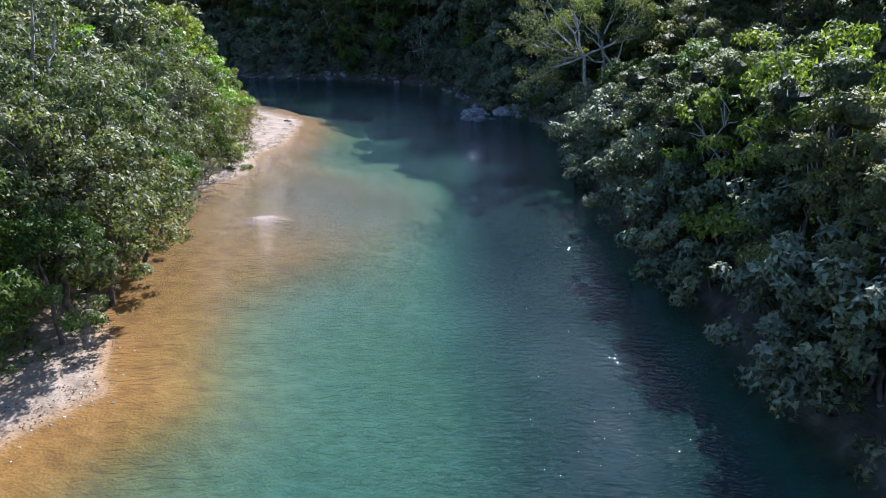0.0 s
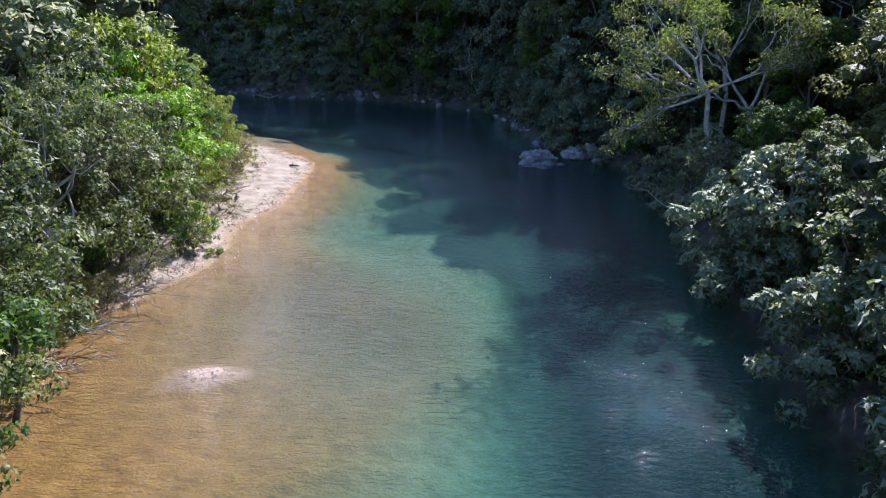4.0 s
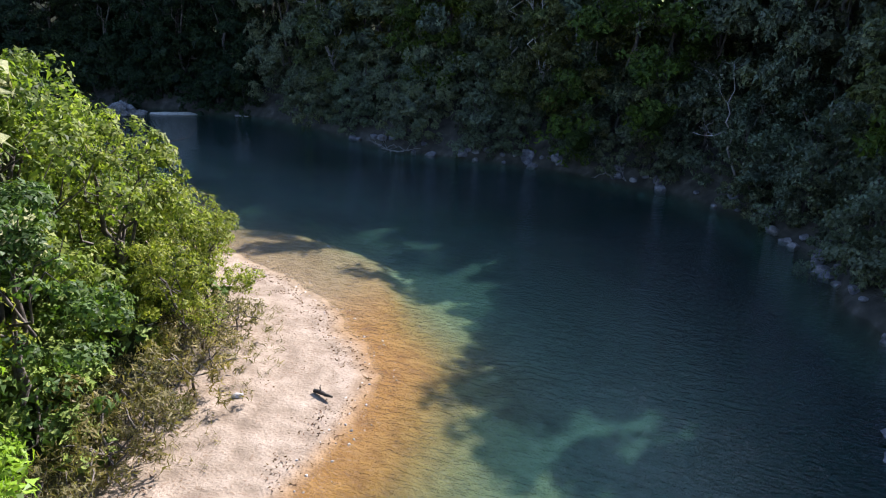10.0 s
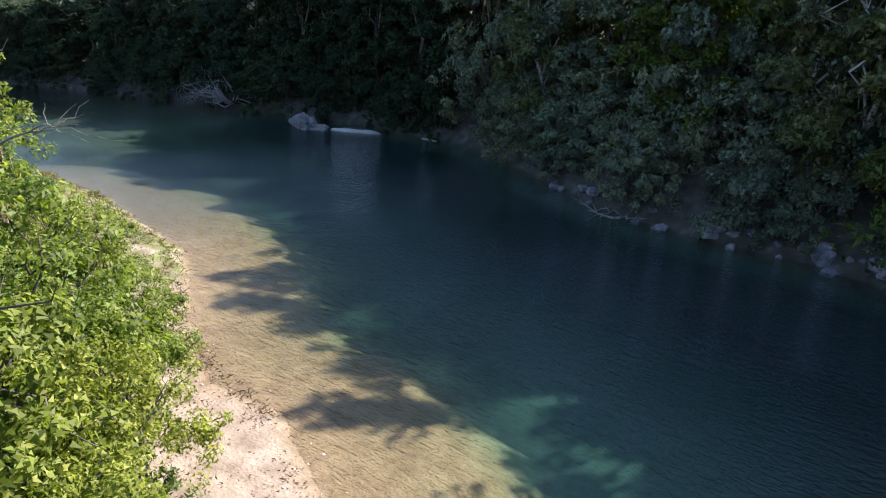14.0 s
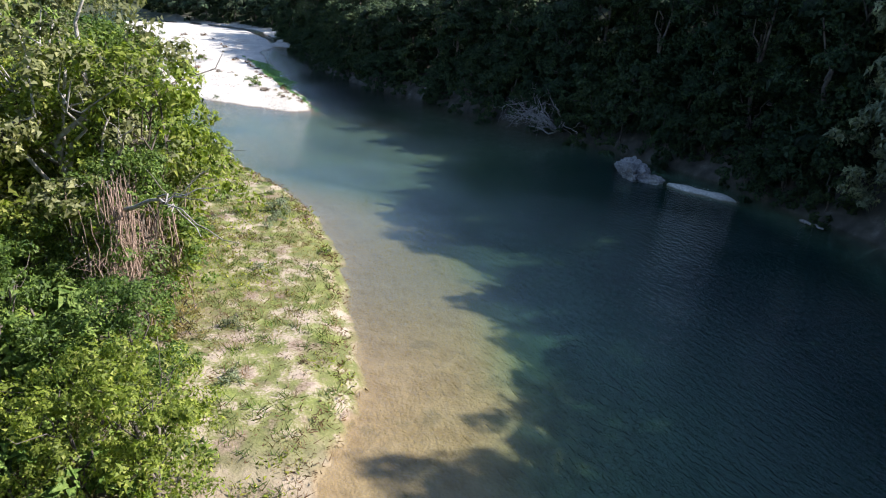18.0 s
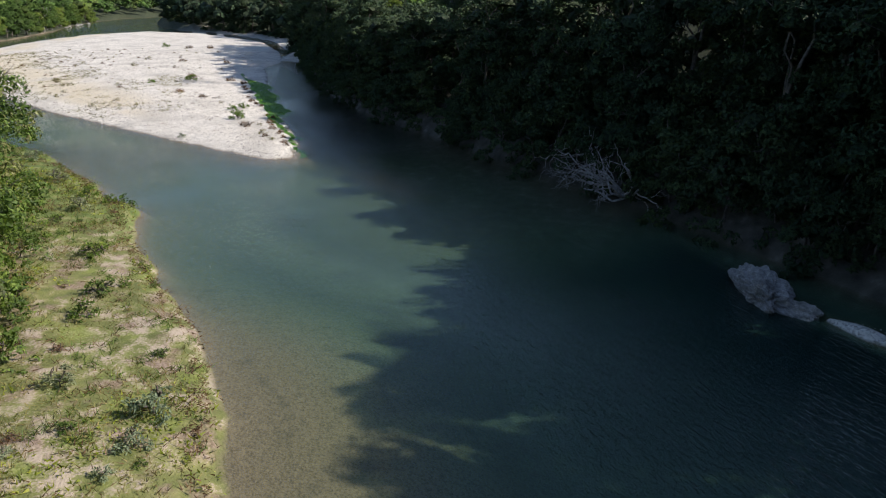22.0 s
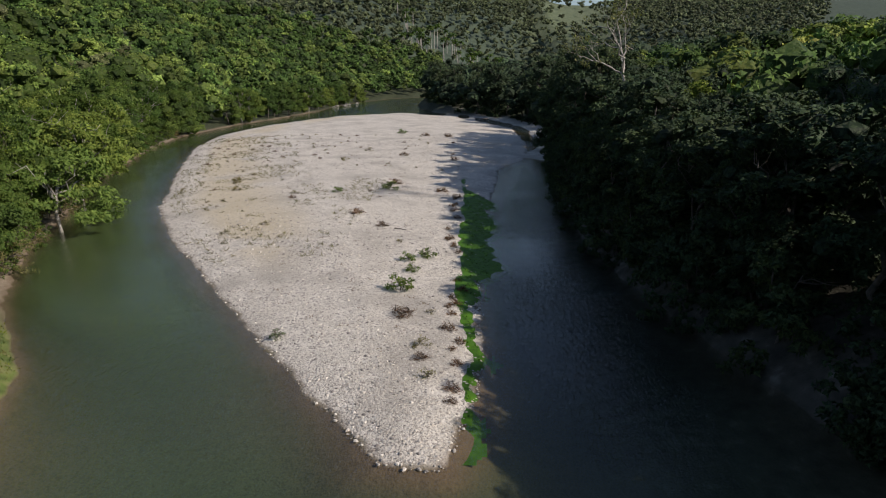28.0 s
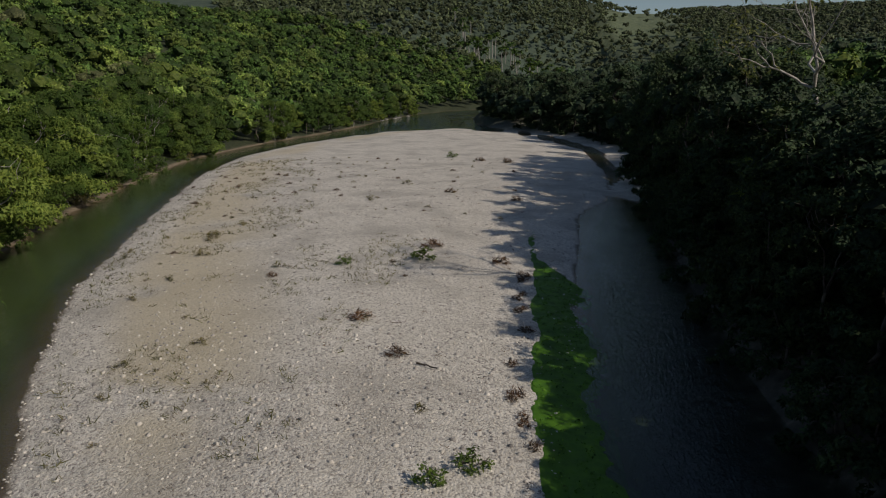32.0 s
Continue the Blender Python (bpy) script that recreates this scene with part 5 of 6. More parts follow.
def rock_mesh(name, seed, rx, ry, rz, mat, cuts=3, rough=0.26, facets=11):
    """A boulder: a ball cut by planes, roughened, with an uneven base."""
    bm = bmesh.new()
    bmesh.ops.create_icosphere(bm, subdivisions=cuts, radius=1.0)
    r = np.random.default_rng(seed)
    planes = [(Vector(r.normal(0, 1, 3)).normalized(), r.uniform(0.62, 0.88)) for _ in range(facets)]
    for v in bm.verts:
        p = v.co.copy()
        for n, d in planes:
            over = p.dot(n) - d
            if over > 0:
                p -= n * over * 0.9
        p += p.normalized() * (noise.noise(p * 2.3 + Vector((seed, 0, 0))) * rough + noise.noise(p * 6 + Vector((0, seed, 0))) * rough * 0.5 + noise.noise(p * 14 + Vector((0, 0, seed))) * rough * 0.22)
        v.co = Vector((p.x * rx, p.y * ry, p.z * rz))
    me = bpy.data.meshes.new(name)
    bm.to_mesh(me)
    bm.free()
    me.materials.append(mat)
    return me


def boulder(name, label, seed, x, y, z, rx, ry, rz, turn, mat=None, cuts=4, rough=0.26):
    ob = new(name, rock_mesh(name, seed, rx, ry, rz, mat or ROCK, cuts, rough))
    ob.matrix_world = Matrix.Translation((x, y, z)) @ Matrix.Rotation(radians(turn), 4, "Z")
    return tagged(ob, label, "boulder")


# boulders by the outer bank
boulder("boulder", "large grey rounded boulder standing in dark water", 3, 3.95, 84.3, 0.1, 1.8, 1.5, 1.3, 10, None, 5)
boulder("boulder", "small grey rock beside the large boulder", 5, 4.5, 82.7, 0.0, 0.75, 0.5, 0.55, 40)
boulder("boulder", "grey bank boulder half in shadow", 7, 7.2, 86.9, 0.25, 1.15, 0.9, 0.85, -10)
boulder("boulder", "pale grey block on the dark bank", 9, 8.9, 87.3, 0.45, 0.8, 0.7, 0.9, 25, PALE_ROCK)
boulder("boulder", "small pale stone at the dark waterline", 12, 9.3, 85.4, 0.05, 0.45, 0.35, 0.3, 0, PALE_ROCK)
boulder("boulder", "dark submerged stone in the shallows", 13, 5.9, 84.0, -0.15, 0.6, 0.5, 0.35, 0)
boulder("boulder", "pale square stone under the bank trees", 15, -19.5, 121.9, 0.4, 0.85, 0.6, 0.95, 5)
boulder("river_rock", "long pale craggy limestone rock in the river", 17, -73.6, 129.7, 0.15, 2.7, 1.15, 1.25, -14, PALE_ROCK, 6, 0.3)
boulder("river_rock", "low pale rock at the end of a gravel spit", 18, -71.3, 130.2, 0.1, 1.0, 0.7, 0.6, 30, PALE_ROCK)
for i, (x, y, s) in enumerate([(-458, 42.5, 1.9), (-466, 45.5, 1.3), (-480, 44.6, 1.7), (-494, 47.5, 1.2), (-446, 43.5, 1.2)]):
    boulder("boulder", "white boulder on the far river bank", 30 + i, x, y, -0.15, s * (0.9 + 0.3 * (i % 3)), s * 0.8, s * (0.4 + 0.15 * (i % 2)), 37 * i, PALE_ROCK, 3)
r3 = np.random.default_rng(5)
rocky = [rock_mesh("bank_stone", 50 + i, 0.5, 0.4, 0.32, ROCK, 2) for i in range(4)]
for x, y in along([(4.6, 92), (2.9, 98), (2.3, 104), (-0.8, 111), (-6, 116), (-14, 119.8), (-20, 121.2), (-31, 122.4), (-41, 127)], 1.1, r3, 0.3, 0.5):
    ob = new("bank_stone", rocky[r3.integers(0, 4)])
    s = r3.uniform(0.5, 1.5)
    ob.matrix_world = Matrix.Translation((x, y, max(ground_z(x, y), -0.1) + 0.05)) @ Matrix.Rotation(r3.uniform(0, 6.28), 4, "Z") @ Matrix.Diagonal((s, s, s, 1))
    tagged(ob, "grey stone at the foot of the dark bank", "stone", "stones at the foot of the outer bank")

# dead wood
bare_wood("fallen_tree", "bleached leafless crown of a fallen tree at the bank", 61, -91.6, 132.8, 0.6,
          [((-0.95, -0.5, 0.35), 4.2, 0.15), ((-0.9, -0.2, 0.6), 4.8, 0.14), ((-0.3, -0.9, 0.4), 3.0, 0.14), ((0.5, -0.8, 0.3), 3.0, 0.13), ((0.95, -0.4, 0.45), 3.6, 0.13), ((-0.6, -0.7, 0.9), 2.8, 0.11),
           ((-1.0, -0.15, 0.15), 4.0, 0.12), ((0.7, -0.3, 0.9), 3.0, 0.11), ((0.1, -0.8, 0.8), 2.8, 0.11), ((-0.8, -0.6, 0.05), 3.4, 0.1)], DEADWOOD, "dead tree", 3, 0.8, -0.02, 0.13)
bare_wood("driftwood", "curling bleached boughs drooping to the dark water", 75, -96.2, 132.6, 1.0,
          [((-0.9, -0.35, 0.6), 3.0, 0.09), ((-0.5, -0.9, 0.3), 2.4, 0.08), ((0.4, -0.9, 0.2), 2.4, 0.08), ((-1.0, -0.1, 0.2), 3.0, 0.07)], DEADWOOD, "driftwood", 3, 0.8, -0.15, 0.15)
for x, y, z, seed in [(-19.0, 47.5, 0.9, 76), (-18.6, 51.5, 0.8, 77), (-18.2, 44.0, 1.0, 78)]:
    bare_wood("dead_branch", "grey dead twigs trailing over the ochre shallows", seed, x, y, z, [((1.0, 0.2, 0.05), 1.8, 0.05), ((0.9, -0.5, 0.25), 1.7, 0.045), ((0.8, 0.6, 0.1), 1.5, 0.04)], DEADWOOD, "branch", 3, 0.65, 0.0, 0.1)
for x, y, seed in [(-19.8, 65.6, 79), (-19.0, 67.0, 80), (-20.2, 71.5, 84)]:
    bare_wood("driftwood", "thin dry sticks lying across the sandy bank", seed, x, y, ground_z(x, y) + 0.08, [((0.8, -0.6, 0.12), 1.3, 0.035), ((0.9, 0.3, 0.2), 1.1, 0.03), ((0.2, 0.9, 0.15), 1.0, 0.03)], VINE, "driftwood", 2, 0.4, 0.02, 0.08)
bare_wood("driftwood", "tangle of pale dead branches at the waterline", 62, -31.8, 122.4, 0.2, [((-1, -0.4, 0.15), 2.2, 0.09), ((-0.4, -0.8, 0.5), 1.7, 0.07), ((0.6, -0.7, 0.25), 1.6, 0.06)], DEADWOOD, "driftwood", 2)
bare_wood("driftwood", "pale dead branches reaching from the bank", 63, -10.4, 117.8, 0.3, [((-0.8, -0.5, 0.35), 2.0, 0.07), ((-0.2, -0.7, 0.7), 1.8, 0.06)], DEADWOOD, "driftwood", 2)
bare_wood("dead_tree", "leafless pale-barked dead tree in the dark wood", 64, -21.0, 126.5, ground_z(-21, 126.5) - 0.2, [((0.05, -0.15, 1.0), 6.5, 0.09), ((0.2, -0.2, 1.0), 5.5, 0.07)], BARK_PALE, "dead tree", 4, 0.55, 0.35)
bare_wood("dead_tree", "bent pale leafless tree leaning from the dark wood", 65, -2.0, 113.5, 2.2, [((-0.3, -0.35, 1.0), 4.8, 0.11)], BARK_PALE, "dead tree", 4, 0.6, 0.25)
bare_wood("dead_branch", "bare white forked branch over the water", 66, 13.4, 63.0, 2.0, [((-1.0, -0.1, 0.12), 2.8, 0.09), ((-0.8, 0.3, 0.4), 2.6, 0.07), ((-0.9, -0.5, 0.3), 2.4, 0.06)], DEADWOOD, "branch", 3, 0.45)
bare_wood("dead_branch", "bare grey twigs over the ochre shallows", 67, -20.6, 55.8, 0.7, [((1.0, -0.1, 0.2), 2.2, 0.06), ((0.9, 0.4, 0.3), 2.0, 0.05), ((0.8, -0.6, 0.15), 2.1, 0.05), ((1.0, 0.1, 0.0), 1.6, 0.04)], DEADWOOD, "branch", 3, 0.6)
bare_wood("dead_branch", "long bleached dead limb above the bushes", 68, -53.4, 92.2, 6.9, [((0.92, 0.33, 0.28), 4.4, 0.09)], DEADWOOD, "branch", 2, 0.35)
bare_wood("dead_branch", "bleached dead limb in the sunlit trees", 69, -57.0, 91.4, 6.8, [((0.75, 0.3, 0.65), 3.2, 0.08), ((0.9, 0.3, 0.35), 2.0, 0.05)], DEADWOOD, "branch", 2, 0.4)
bare_wood("dead_branch", "fan of dry bare twigs on the inner bank", 70, -146.5, 73.0, 1.2, [((0.6, 0.9, 0.3), 2.6, 0.05), ((0.9, 0.6, 0.4), 2.4, 0.05), ((0.3, 1.0, 0.5), 2.2, 0.04)], VINE, "branch", 3, 0.4)


def log(label, seed, a, b, radius, mat=DARKWOOD, name="log"):
    """A broken log from a to b, with stubs."""
    r = np.random.default_rng(seed)
    a, b = np.array(a, float), np.array(b, float)
    root = thing(name, label, "log", m=Matrix.Translation(a))
    line = bent((0, 0, 0), b - a, r, 0.03, 7)
    child("stem", mesh_np("stem", *tube(line, radius * r.uniform(0.75, 1.1, 7) * np.linspace(1.1, 0.55, 7), 7), mat, False), root)
    for k in (2, 4):
        child("stub", mesh_np("stub", *tube(bent(line[k], line[k] + r.normal(0, radius * 1.4, 3) + (0, 0, radius * 0.6), r, 0.05, 4), np.linspace(radius * 0.5, 0.01, 4), 5), mat, False), root)


log("dark driftwood log lying on the sandy beach", 1, (-18.1, 80.5, 0.32), (-17.2, 80.3, 0.34), 0.09)
log("brown fallen log on the sandy bank", 2, (-20.8, 69.1, 0.55), (-19.3, 69.3, 0.52), 0.14)
log("short dark curved log on the sandy bank", 3, (-19.3, 70.4, 0.5), (-18.9, 69.3, 0.5), 0.09)
log("pale grey log sliding from the bank into dark water", 4, (-109.4, 132.2, 1.0), (-103.8, 131.3, -0.1), 0.13, DEADWOOD)
log("pale broken log afloat at the dark bank", 5, (-59.3, 133.2, 0.12), (-57.2, 132.9, 0.2), 0.12, DEADWOOD)
log("pale grey driftwood log near the dark bank", 6, (-119.0, 130.6, 0.2), (-116.0, 130.0, 0.25), 0.10, DEADWOOD)
log("thin dark stick lying on the gravel bar", 7, (-156.9, 104.4, 0.75), (-156.3, 105.6, 0.75), 0.06)
white = boulder("stone", "white stone lying on the beach by the bushes", 21, -20.5, 78.9, 0.5, 0.24, 0.15, 0.12, 20, WHITE_ROCK, 4)

# open-crowned trees on the outer bank
open_tree("airy grey-green tree with pale crooked limbs leaning over the river", 71, 13.9, 66.5, 12, [(-0.9, 0.1, 8.2), ((-0.7, 0.3, 1.0), 4.4), ((-1.0, 0.0, 0.3), 4.2), ((-0.9, -0.3, -0.25), 3.6), ((-0.8, 0.5, -0.2), 3.4), ((0.9, 0.2, 0.4), 3.4), ((-0.3, 0.4, 1.0), 4.0), ((-0.9, 0.4, 0.7), 4.2)], "grey", BARK_PALE, 44, 0.25, 0.85, 3, 0.12)
open_tree("pale-limbed open tree against the dark wood", 72, 16.6, 68.0, 11, [(-0.4, 0.2, 5.0), ((-0.7, 0.3, 0.9), 3.4), ((0.2, -0.4, 1.0), 3.4), ((-0.9, -0.3, 0.4), 3.2)], "grey", BARK_PALE, 34, 0.27, 0.8, 3, 0.15)
open_tree("yellow-topped open tree high on the bank", 73, 16.4, 74.0, 11, [(-0.3, 0.1, 7.4), ((-0.6, 0.3, 1.0), 3.2), ((0.3, -0.3, 1.0), 3.2), ((-0.8, -0.3, 0.6), 2.8)], "yellow", BARK_PALE, 24, 0.3, 0.8)
open_tree("tall pale-trunked tree rising over the shaded bank wood", 74, -170.0, 128.5, 20, [(0.2, -0.4, 12.0), ((0.1, -0.2, 1.0), 5.5), ((-0.8, 0.2, 0.9), 4.0), ((0.8, -0.3, 0.8), 4.0), ((0.2, -0.9, 0.4), 3.4)], "grey", BARK_PALE, 12, 0.35, 0.7, 3, 0.6)
SPRAY = tree("spreading_tree", "sunlit yellow-green tree with loose flat sprays of leaves", 27, 9.0, 3.8, "yellow", BARK_PALE, lobes=17, lobe_r=1.15, per_lobe=9, per=40, size=0.26, flat=0.2, slim=0.5, low=0.2, limbs=8, droop=0.25, up=1.0, tri=True)
for x, y, sc in [(15.0, 35.4, 1.0), (17.6, 31.6, 1.12), (18.2, 38.6, 1.0)]:
    plant(SPRAY, x, y, sc, rng.uniform(0, 6.28), rng, squash=1.1)


# ---------------------------------------------------------------- vines, palms, shrubs
def vine_curtain(label, seed, x, y, z, width, drop, n):
    r = np.random.default_rng(seed)
    root = thing("vine_curtain", label, "vines", m=Matrix.Translation((x, y, z)))
    for _ in range(n):
        a = np.array([r.normal(0, width), r.normal(0, width * 0.6), r.uniform(-0.6, 0.5)])
        out = [tube(bent(a, a + (r.normal(0, 0.25), r.normal(0, 0.25), -drop * r.uniform(0.6, 1.0)), r, 0.03, 7), np.full(7, r.uniform(0.012, 0.03)), 4)]
        for _ in range(4):
            p = a + np.array((r.normal(0, 0.12), r.normal(0, 0.12), -drop * r.uniform(0.1, 0.8)))
            out.append(tube(bent(p, p + r.normal(0, 0.5, 3) - (0, 0, 0.5), r, 0.15, 5), np.full(5, 0.009), 3))
        child("vine", mesh_np("vine", *merged(out), VINE, False), root)


vine_curtain("curtain of dry brown vines hanging from a tree", 81, -53.6, 91.9, 7.4, 0.7, 5.8, 60)
vine_curtain("dry brown vines draped over a bank tree", 82, -56.6, 93.4, 5.8, 0.9, 4.4, 44)
vine_curtain("grey vines hanging on the trees by the channel", 83, -152.0, 67.5, 7.5, 0.8, 6.0, 18)


def palm(label, seed, height):
    """A royal palm: swelling pale trunk, green crownshaft and a head of drooping fronds."""
    r = np.random.default_rng(seed)
    root = thing("palm_tree", label, "palm")
    child("trunk", mesh_np("trunk", *tube(bent((0, 0, -0.5), (0.2, 0, height), r, 0.01, 6), (0.32, 0.28, 0.34, 0.3, 0.22, 0.18), 6), BARK_PALE, False), root)
    V, Fc = [], []
    for i in range(14):
        a, el = i * 2.4, r.uniform(-0.2, 1.0)
        L = r.uniform(3.0, 4.2)
        p = np.array((0.2, 0, height))
        o = len(V)
        for k in range(6):
            u = k / 5
            e = el - 1.7 * u * u
            if k:
                p = p + L / 5 * np.array((math.cos(a) * math.cos(e), math.sin(a) * math.cos(e), math.sin(e)))
            w = 0.75 * math.sin(math.pi * (0.12 + 0.86 * u))
            s = np.array((-math.sin(a), math.cos(a), 0)) * w
            V += [p + s - (0, 0, w * 0.5), p, p - s - (0, 0, w * 0.5)]
        for k in range(5):
            b = o + 3 * k
            Fc += [(b, b + 1, b + 4, b + 3), (b + 1, b + 2, b + 5, b + 4)]
    child("fronds", mesh_np("fronds", V, Fc, LEAF["green"]), root)
    return root


palms = [palm("tall royal palm with a pale trunk in the valley", 91, 15.0), palm("royal palm with a pale trunk in the valley", 92, 12.0)]
r4 = np.random.default_rng(17)
for i in range(95):
    ang, far = radians(r4.uniform(82, 96)), r4.uniform(630, 790)
    x, y = -120 - far * math.sin(ang), 110 + far * math.cos(ang)
    if ground_z(x, y) > 0.5:
        plant(palms[i % 2], x, y, r4.uniform(1.1, 1.7), r4.uniform(0, 6.28), r4)
for x, y in [(-262, 12), (-215, 22)]:
    plant(palms[0], x, y, 1.0, 1.0, r4)

SHRUB = [
    tree("shrub", "low green shrub growing on the gravel", 45, 0.75, 0.55, "green", lobes=5, lobe_r=0.28, per_lobe=6, per=10, size=0.16, limbs=2, low=0.2, category="shrub", trunk_r=0.02, lean=0.03),
    tree("shrub", "dry brown clump of flood debris and twigs on the gravel", 46, 0.5, 0.6, "red", DARKWOOD, lobes=5, lobe_r=0.28, per_lobe=6, per=10, size=0.17, limbs=4, low=0.2, category="shrub", trunk_r=0.02, lean=0.03, slim=0.2),
    tree("shrub", "dry olive tuft on the gravel bar", 47, 0.55, 0.45, "dry", lobes=4, lobe_r=0.22, per_lobe=6, per=9, size=0.18, limbs=2, low=0.2, category="shrub", trunk_r=0.015, lean=0.03, slim=0.16, up=0.1, droop=-0.4),
    tree("shrub", "dark green small shrub on the grassy bank", 48, 0.8, 0.6, "dark", lobes=5, lobe_r=0.3, per_lobe=6, per=12, size=0.15, limbs=2, low=0.15, category="shrub", trunk_r=0.02, lean=0.03),
]
r5 = np.random.default_rng(23)
marks = [(-184.7, 101.6, 1, 1.9), (-179.4, 101.4, 0, 1.9), (-176.6, 95.3, 0, 1.2), (-163.3, 99.7, 1, 1.5), (-158.1, 103.1, 1, 1.3), (-146.9, 108.2, 0, 1.3), (-158.5, 91.3, 2, 1.0),
         (-185.8, 79.4, 2, 1.6), (-179.4, 81.6, 2, 1.3), (-175.1, 90.3, 2, 1.1), (-218, 99.5, 1, 1.6), (-267, 94.7, 0, 2.0), (-261, 100.8, 1, 2.0), (-258.5, 106.3, 1, 2.2)]
marks += [(-137.5, 106.9, 0, 1.8), (-132.4, 107.4, 1, 1.5), (-145.5, 106.7, 0, 1.2), (-142.4, 107.3, 0, 1.0), (-127.4, 108.9, 2, 1.2), (-125.7, 109.1, 1, 0.9), (-123.3, 109.6, 2, 1.0),
          (-180.4, 108, 1, 1.5), (-176.1, 110, 1, 1.4), (-214, 108.8, 1, 1.6), (-225.7, 92.2, 2, 1.6), (-210, 90, 2, 1.5), (-187.4, 79.2, 2, 1.6)]
for x, y, k, s in marks:
    plant(SHRUB[k], x, y, s, r5.uniform(0, 6.28), r5, 0.03, 0.8)
for x, y in scatter(r5, -262, -124, 54, 118, 5.0, lambda x, y, z, dl, dr, db, wet, bar, into: bar & (db > 1.5) & (r5.random(x.shape) < 0.20 + 0.8 * smooth(94, 78, y) * smooth(-140, -160, x))):
    plant(SHRUB[int(r5.choice([2, 2, 1]))], x, y, r5.uniform(0.4, 0.95), r5.uniform(0, 6.28), r5, 0.02, 0.8)
# red-stemmed plants along the pool side of the bar
for x, y in along([(-118, 110.2), (-130, 110.9), (-146, 110.3), (-160, 110), (-176, 110)], 2.2, r5, 0.0, 0.6):
    plant(SHRUB[1], x, y, r5.uniform(0.5, 0.9), r5.uniform(0, 6.28), r5, 0.03)
# small shrubs on the grassy bank
for x, y in [(-89.5, 96.3), (-83.2, 97.3), (-80.2, 96.9), (-73.6, 96.9), (-70.9, 100.3), (-68.9, 99.8), (-102.8, 96.6), (-119.1, 87.9), (-109, 91.4), (-103.9, 94.2), (-101.8, 95.8), (-99.6, 94.2)]:
    plant(SHRUB[int(r5.choice([3, 0]))], x, y, r5.uniform(0.9, 1.4), r5.uniform(0, 6.28), r5, 0.05)
for x, y in scatter(r5, -128, -42, 80, 103, 2.6, lambda x, y, z, dl, dr, db, wet, bar, into: ~wet & (dl < dr) & (dl > 0.5) & (into < 0.3) & (r5.random(x.shape) < 0.6)):
    plant(SHRUB[int(r5.choice([3, 0, 1, 2], p=[0.25, 0.25, 0.2, 0.3]))], x, y, r5.uniform(0.35, 0.8), r5.uniform(0, 6.28), r5, 0.05)


# ---------------------------------------------------------------- ground cover
def cover(name, label, category, where, mat, rng, blades, size, slim, rise, spread):
    """Low plants or litter as one mesh: some blades at every place."""
    z = heights(where[:, 0], where[:, 1])[0]
    C = np.repeat(np.stack([where[:, 0], where[:, 1], z], 1), blades, axis=0)
    n = len(C)
    C[:, :2] += rng.normal(0, spread, (n, 2))
    way = rng.normal(0, 1, (n, 3))
    way[:, 2] = np.abs(rng.normal(rise, 0.3, n))
    way /= np.linalg.norm(way, axis=1, keepdims=True)
    side = np.cross(way, rng.normal(0, 1, (n, 3)))
    side /= np.linalg.norm(side, axis=1, keepdims=True) + 1e-9
    L = size * rng.uniform(0.5, 1.4, (n, 1))
    V = np.stack([C + side * L * slim * 0.5, C + way * L, C - side * L * slim * 0.5], axis=1).reshape(-1, 3)
    V[:, 2] += 0.01
    tagged(new(name, mesh_np(name, V, np.arange(n * 3).reshape(-1, 3), mat)), label, category, kind="stuff")


r6 = np.random.default_rng(41)
w = scatter(r6, -130, -41, 80, 104, 0.42, lambda x, y, z, dl, dr, db, wet, bar, into: ~wet & ~bar & (dl < dr) & (into < 1.0) & (dl > 0.3) & (fbm(x * 0.45, y * 0.45, 61) > 0.40))
cover("grass", "short straw-green grass on the river bank", "grass", w, LEAF["dry"], r6, 9, 0.19, 0.16, 1.0, 0.16)
w = scatter(r6, -130, -41, 80, 104, 0.6, lambda x, y, z, dl, dr, db, wet, bar, into: ~wet & ~bar & (dl < dr) & (into < 1.5) & (dl > 0.2) & (fbm(x * 0.3, y * 0.3, 63) > 0.52))
r7 = np.random.default_rng(43)
tuft = scatter(r7, -130, -41, 80, 104, 1.15, lambda x, y, z, dl, dr, db, wet, bar, into: ~wet & ~bar & (dl < dr) & (into < 0.6) & (dl > 0.3) & (fbm(x * 0.4, y * 0.4, 67) > 0.47))
cover("grass", "upright green tussocks on the river bank", "grass", tuft, LEAF["green"], r7, 26, 0.34, 0.10, 0.9, 0.2)
tuft = scatter(r7, -130, -41, 80, 104, 1.3, lambda x, y, z, dl, dr, db, wet, bar, into: ~wet & ~bar & (dl < dr) & (into < 0.8) & (dl > 0.2) & (fbm(x * 0.4, y * 0.4, 69) > 0.5))
cover("weeds", "red-brown dead stalks in tangled tufts on the bank", "weeds", tuft, LEAF["red"], r7, 24, 0.42, 0.06, 0.8, 0.26)
cover("weeds", "low leafy weeds among the bank grass", "weeds", w, LEAF["yellow"], r6, 10, 0.18, 0.45, 0.6, 0.22)
w = scatter(r6, -60, -14, 18, 101, 0.5, lambda x, y, z, dl, dr, db, wet, bar, into: ~wet & ~bar & (dl < dr) & (into < 1.0) & (dl > 0.1) & (fbm(x * 0.5, y * 0.5, 65) > 0.50))
cover("leaf_litter", "dry brown leaves and twigs strewn on the sand", "leaf litter", w, LEAF["red"], r6, 4, 0.11, 0.45, 0.12, 0.3)
